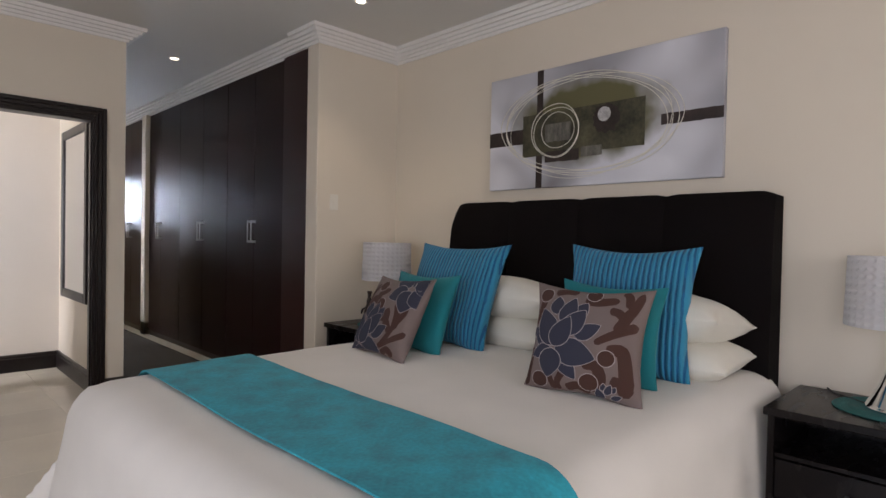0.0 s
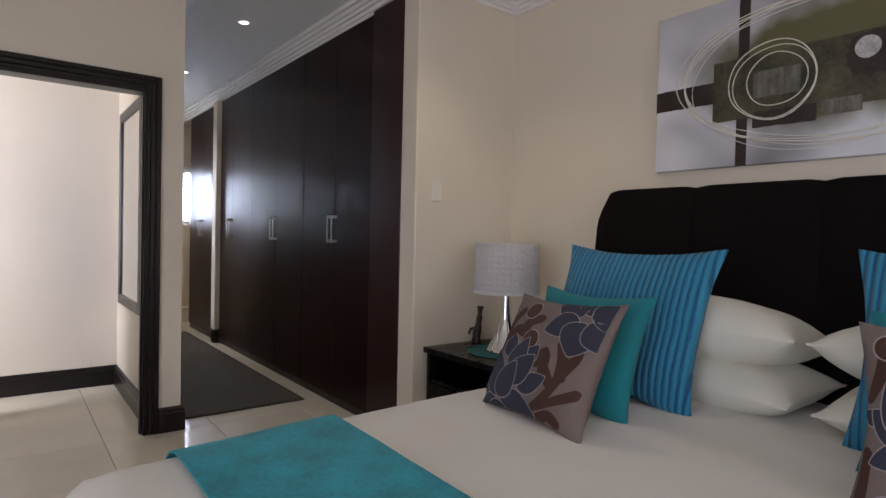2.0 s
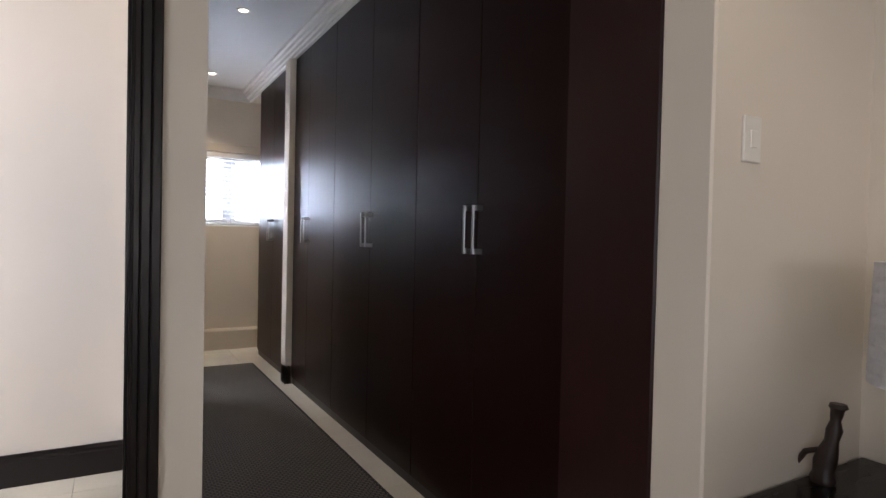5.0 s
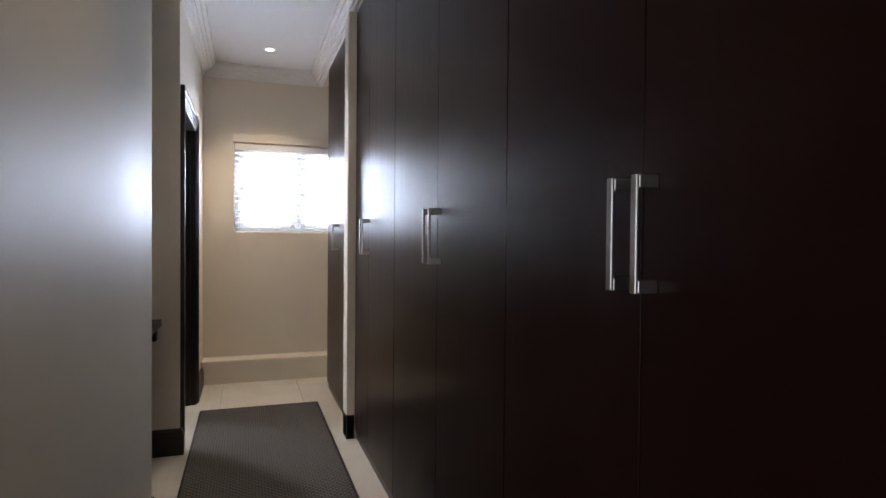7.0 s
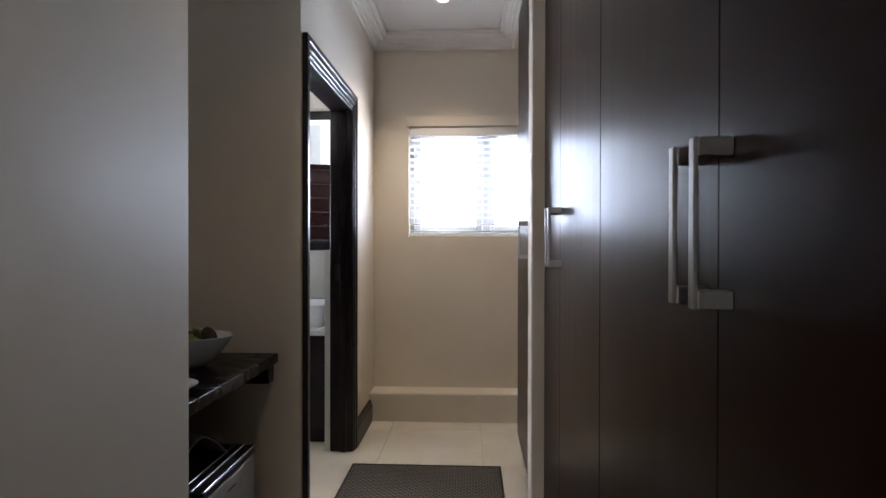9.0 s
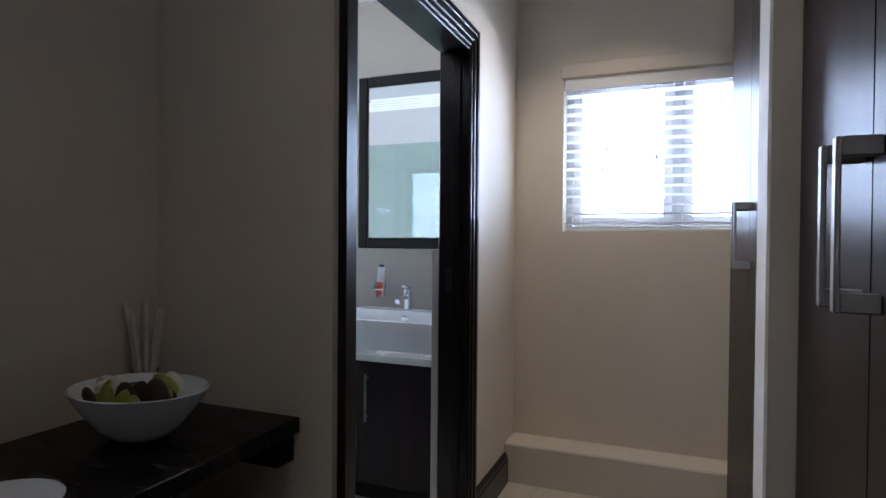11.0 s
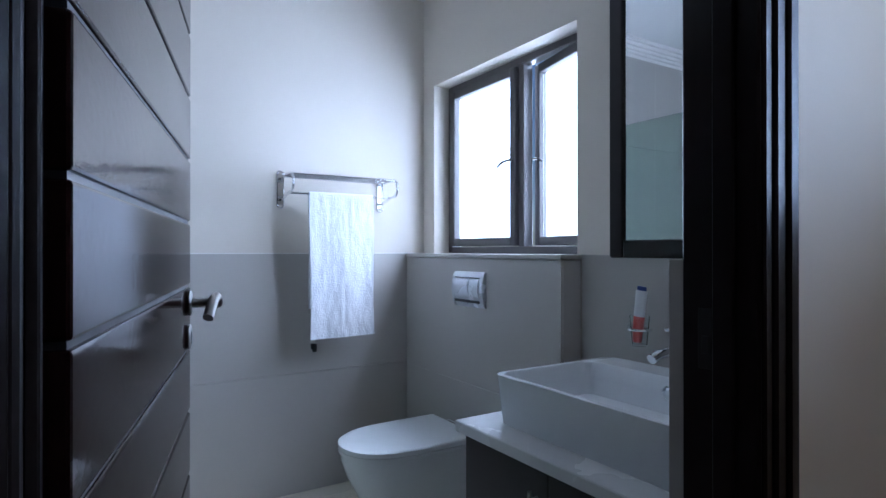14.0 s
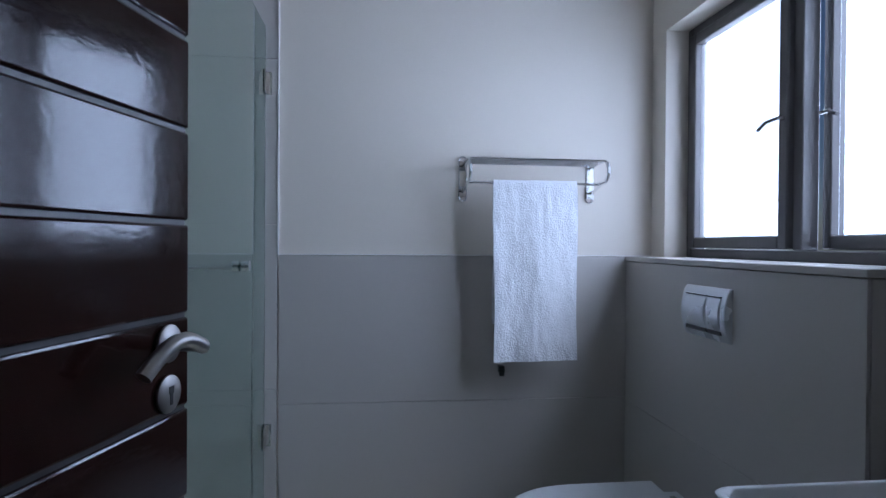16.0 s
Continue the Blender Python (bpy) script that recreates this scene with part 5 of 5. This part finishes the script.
# towel rack
rack = thing("towel_rack", "chrome towel rack with a lower hanging rail", "towel rack", (-0.81, 8.608, 1.43))
for y in (-0.272, 0.272):
    bm = boxes((0.0, 0.006, y - 0.016, y + 0.016, 0.012, 0.163), bevel=0.002)
    tube(bm, arc((0.003, y, 0.012), 0.0155, 180, 360, 10, "yz") + arc((0.003, y, 0.163), 0.0155, 0, 180, 10, "yz"), 0.003, 6, True)
    part("wall_plate", bm, CHROME, rack, smooth=True)
    bm = bmesh.new()
    tube(bm, [(0.004, y, 0.140), (0.10, y, 0.152), (0.16, y, 0.152)] + [(0.16 + 0.05 * math.sin(radians(a)), y, 0.107 + 0.045 * math.cos(radians(a))) for a in range(15, 180, 15)] + [(0.14, y, 0.062), (0.06, y, 0.042), (0.004, y, 0.035)], 0.0065, 10)
    part("bracket", bm, CHROME, rack, smooth=True)
for x in (0.045, 0.08, 0.115, 0.15, 0.185):
    bm = bmesh.new()
    tube(bm, [(x, -0.272, 0.148), (x, 0.272, 0.148)], 0.005, 10)
    part("bar", bm, CHROME, rack, smooth=True)
bm = bmesh.new()
tube(bm, [(0.12, -0.272, 0.062), (0.12, 0.272, 0.062)], 0.0055, 10)
part("hanging_rail", bm, CHROME, rack, smooth=True)


def towel():
    bm = bmesh.new()
    n, m = 40, 70
    g = []
    for i in range(m + 1):
        s = -0.58 + (0.73 + 0.58) * i / m
        row = []
        for j in range(n + 1):
            u = -1 + 2 * j / n
            drop = max(0.0, abs(s) - 0.012)
            bend = min(1.0, abs(s) / 0.012)
            sway = 0.003 * math.sin(u * 5 + 1) * min(1, drop * 4) + 0.004 * noise.noise(Vector((u * 3, s * 5, 2))) + 0.003 * noise.noise(Vector((u * 9, s * 22, 5)))
            x = 0.120 + (1 if s > 0 else -1) * (0.0085 * math.sin(bend * math.pi / 2) + 0.004) + sway * (1 if s > 0 else 0.3)
            row.append(bm.verts.new((x, 0.003 + u * 0.170 * (1 + 0.02 * math.sin(s * 9)) + 0.008 * drop, 0.062 + 0.012 - drop - 0.004 * bend + 0.003 * u * drop)))
        g.append(row)
    for a, b in zip(g, g[1:]):
        for j in range(n):
            bm.faces.new((a[j], a[j + 1], b[j + 1], b[j]))
    bmesh.ops.recalc_face_normals(bm, faces=bm.faces)
    bmesh.ops.solidify(bm, geom=list(bm.faces), thickness=0.006)
    return bm


single("towel", towel(), TOWEL, "white terry towel folded over the rack's rail", "towel", (-0.81, 8.608, 1.43), smooth=True)
single("wall_hook", boxes((0.0, 0.03, -0.012, 0.012, 0.0, 0.03), (0.02, 0.032, -0.010, 0.010, -0.012, 0.03), bevel=0.003), BLACK, "small dark hook on the tiles below the towel", "hook", (-0.80, 8.50, 0.715))

# shower
screen = thing("shower_screen", "frameless green-tinted glass shower screen", "shower screen", (-0.80, 7.54, 0))
p = part("glass_panel", boxes((0.012, 1.40, -0.004, 0.004, 0.02, 2.10)), SHOWERGLASS, screen, "clear green-tinted glass")
p.visible_shadow = False
for z in (0.48, 1.88):
    part("hinge", boxes((0.001, 0.055, -0.012, -0.005, z - 0.045, z + 0.045), (0.001, 0.055, 0.005, 0.012, z - 0.045, z + 0.045), (0.0, 0.008, -0.03, 0.03, z - 0.045, z + 0.045), bevel=0.002), CHROME, screen, "chrome glass hinge")
bm = lathe([(0.010, -0.032), (0.018, -0.030), (0.018, -0.010), (0.008, -0.005), (0.008, 0.005), (0.018, 0.010), (0.018, 0.030), (0.010, 0.032)], 20)
bm.transform(Matrix.Translation((0.40, 0, 1.17)) @ Matrix.Rotation(radians(90), 4, "X"))
part("knob", bm, CHROME, screen, "chrome door knob", True)
mx = thing("shower_mixer", "chrome bar shower mixer on the tiled wall", "shower mixer", (-0.79, 7.20, 1.15))
bm = bmesh.new()
tube(bm, [(0.05, -0.14, 0), (0.05, 0.20, 0)], 0.012, 14)
tube(bm, [(0.0, -0.08, 0), (0.05, -0.08, 0)], 0.012, 12)
tube(bm, [(0.0, 0.14, 0), (0.05, 0.14, 0)], 0.012, 12)
part("mixer_bar", bm, CHROME, mx, smooth=True)
for y in (-0.17, 0.23):
    bm = bmesh.new()
    tube(bm, [(0.05, y - 0.03, 0), (0.05, y + 0.03, 0)], 0.019, 16)
    part("mixer_knob", bm, CHROME, mx, smooth=True)

# ---------- pieces of floor and walls, last ----------
TS, GAP = 0.6, 0.0022
_tile = mesh("floor_tile", box(bmesh.new(), -TS / 2 + GAP / 2, TS / 2 - GAP / 2, -TS / 2 + GAP / 2, TS / 2 - GAP / 2, -0.012, 0.0, 0.0008), TILE)
for i in range(-6, 4):
    for j in range(-12, 8):
        x, y = 1.113 + TS * (i + 0.5), 4.59 + TS * (j + 0.5)
        if -2.5 < x < 3.5 and -2.7 < y < 9.3:
            o = new("floor_tile", _tile)
            o.parent, o.location = floor, (x, y, 0)


def wall_tiles(parent, axis, at, a0, a1, z0, z1, wide, thick, skip=None):
    """Rows of large wall tiles; at is the tile's face, thick runs behind it."""
    rows = max(1, round((z1 - z0) / 0.6))
    cols = max(1, round((a1 - a0) / wide))
    w, h = (a1 - a0) / cols, (z1 - z0) / rows
    lo, hi = sorted((0, thick))
    g = 0.0008
    shape = (lo, hi, -w / 2 + g, w / 2 - g) if axis == "x" else (-w / 2 + g, w / 2 - g, lo, hi)
    me = mesh("wall_tile", box(bmesh.new(), *shape, -h / 2 + g, h / 2 - g, 0.0008), BATHTILE)
    for r in range(rows):
        for c in range(cols):
            o = new("wall_tile", me)
            u, z = a0 + w * (c + 0.5), z0 + h * (r + 0.5)
            o.parent, o.location = parent, ((at, u, z) if axis == "x" else (u, at, z))


S = bpy.data.objects
wall_tiles(S["wall_towel"], "x", -0.80, 7.595, 9.158, 0, 1.2, 1.6, -0.009)
wall_tiles(S["wall_towel"], "x", -0.80, 6.602, 7.59, 0, 2.64, 0.6, -0.009)
wall_tiles(S["wall_shower"], "y", 6.61, -0.79, 0.69, 0, 2.64, 0.75, -0.009)
wall_tiles(S["wall_shower_side"], "x", 0.69, 6.612, 7.44, 0, 2.64, 0.75, 0.009)
wall_tiles(S["cistern_box"], "y", 9.0425, -0.798, 0.421, 0.0, 1.178, 1.2, 0.009)
wall_tiles(S["cistern_box"], "x", 0.421, 9.053, 9.148, 0.0, 1.178, 0.5, -0.009)
wall_tiles(S["wall_north"], "y", 9.149, 0.423, 1.400, 0.0, 1.2, 1.1, 0.010)
wall_tiles(S["wall_bathroom_door"], "x", 1.403, 8.395, 9.147, 0.0, 1.2, 0.8, 0.011)
part("tile_trim", boxes((-0.809, -0.797, 7.590, 7.5945, 1.2, 2.64), (-0.809, -0.797, 7.5945, 9.15, 1.2005, 1.2045)), CORNICE, S["wall_towel"], "thin white tile edge bead")
part("tile_edge", boxes((1.372, 1.4135, 8.386, 8.428, 0.0, 1.2), bevel=0.002), BATHTILE, S["wall_bathroom_door"], "grey tile edge beside the door lining")
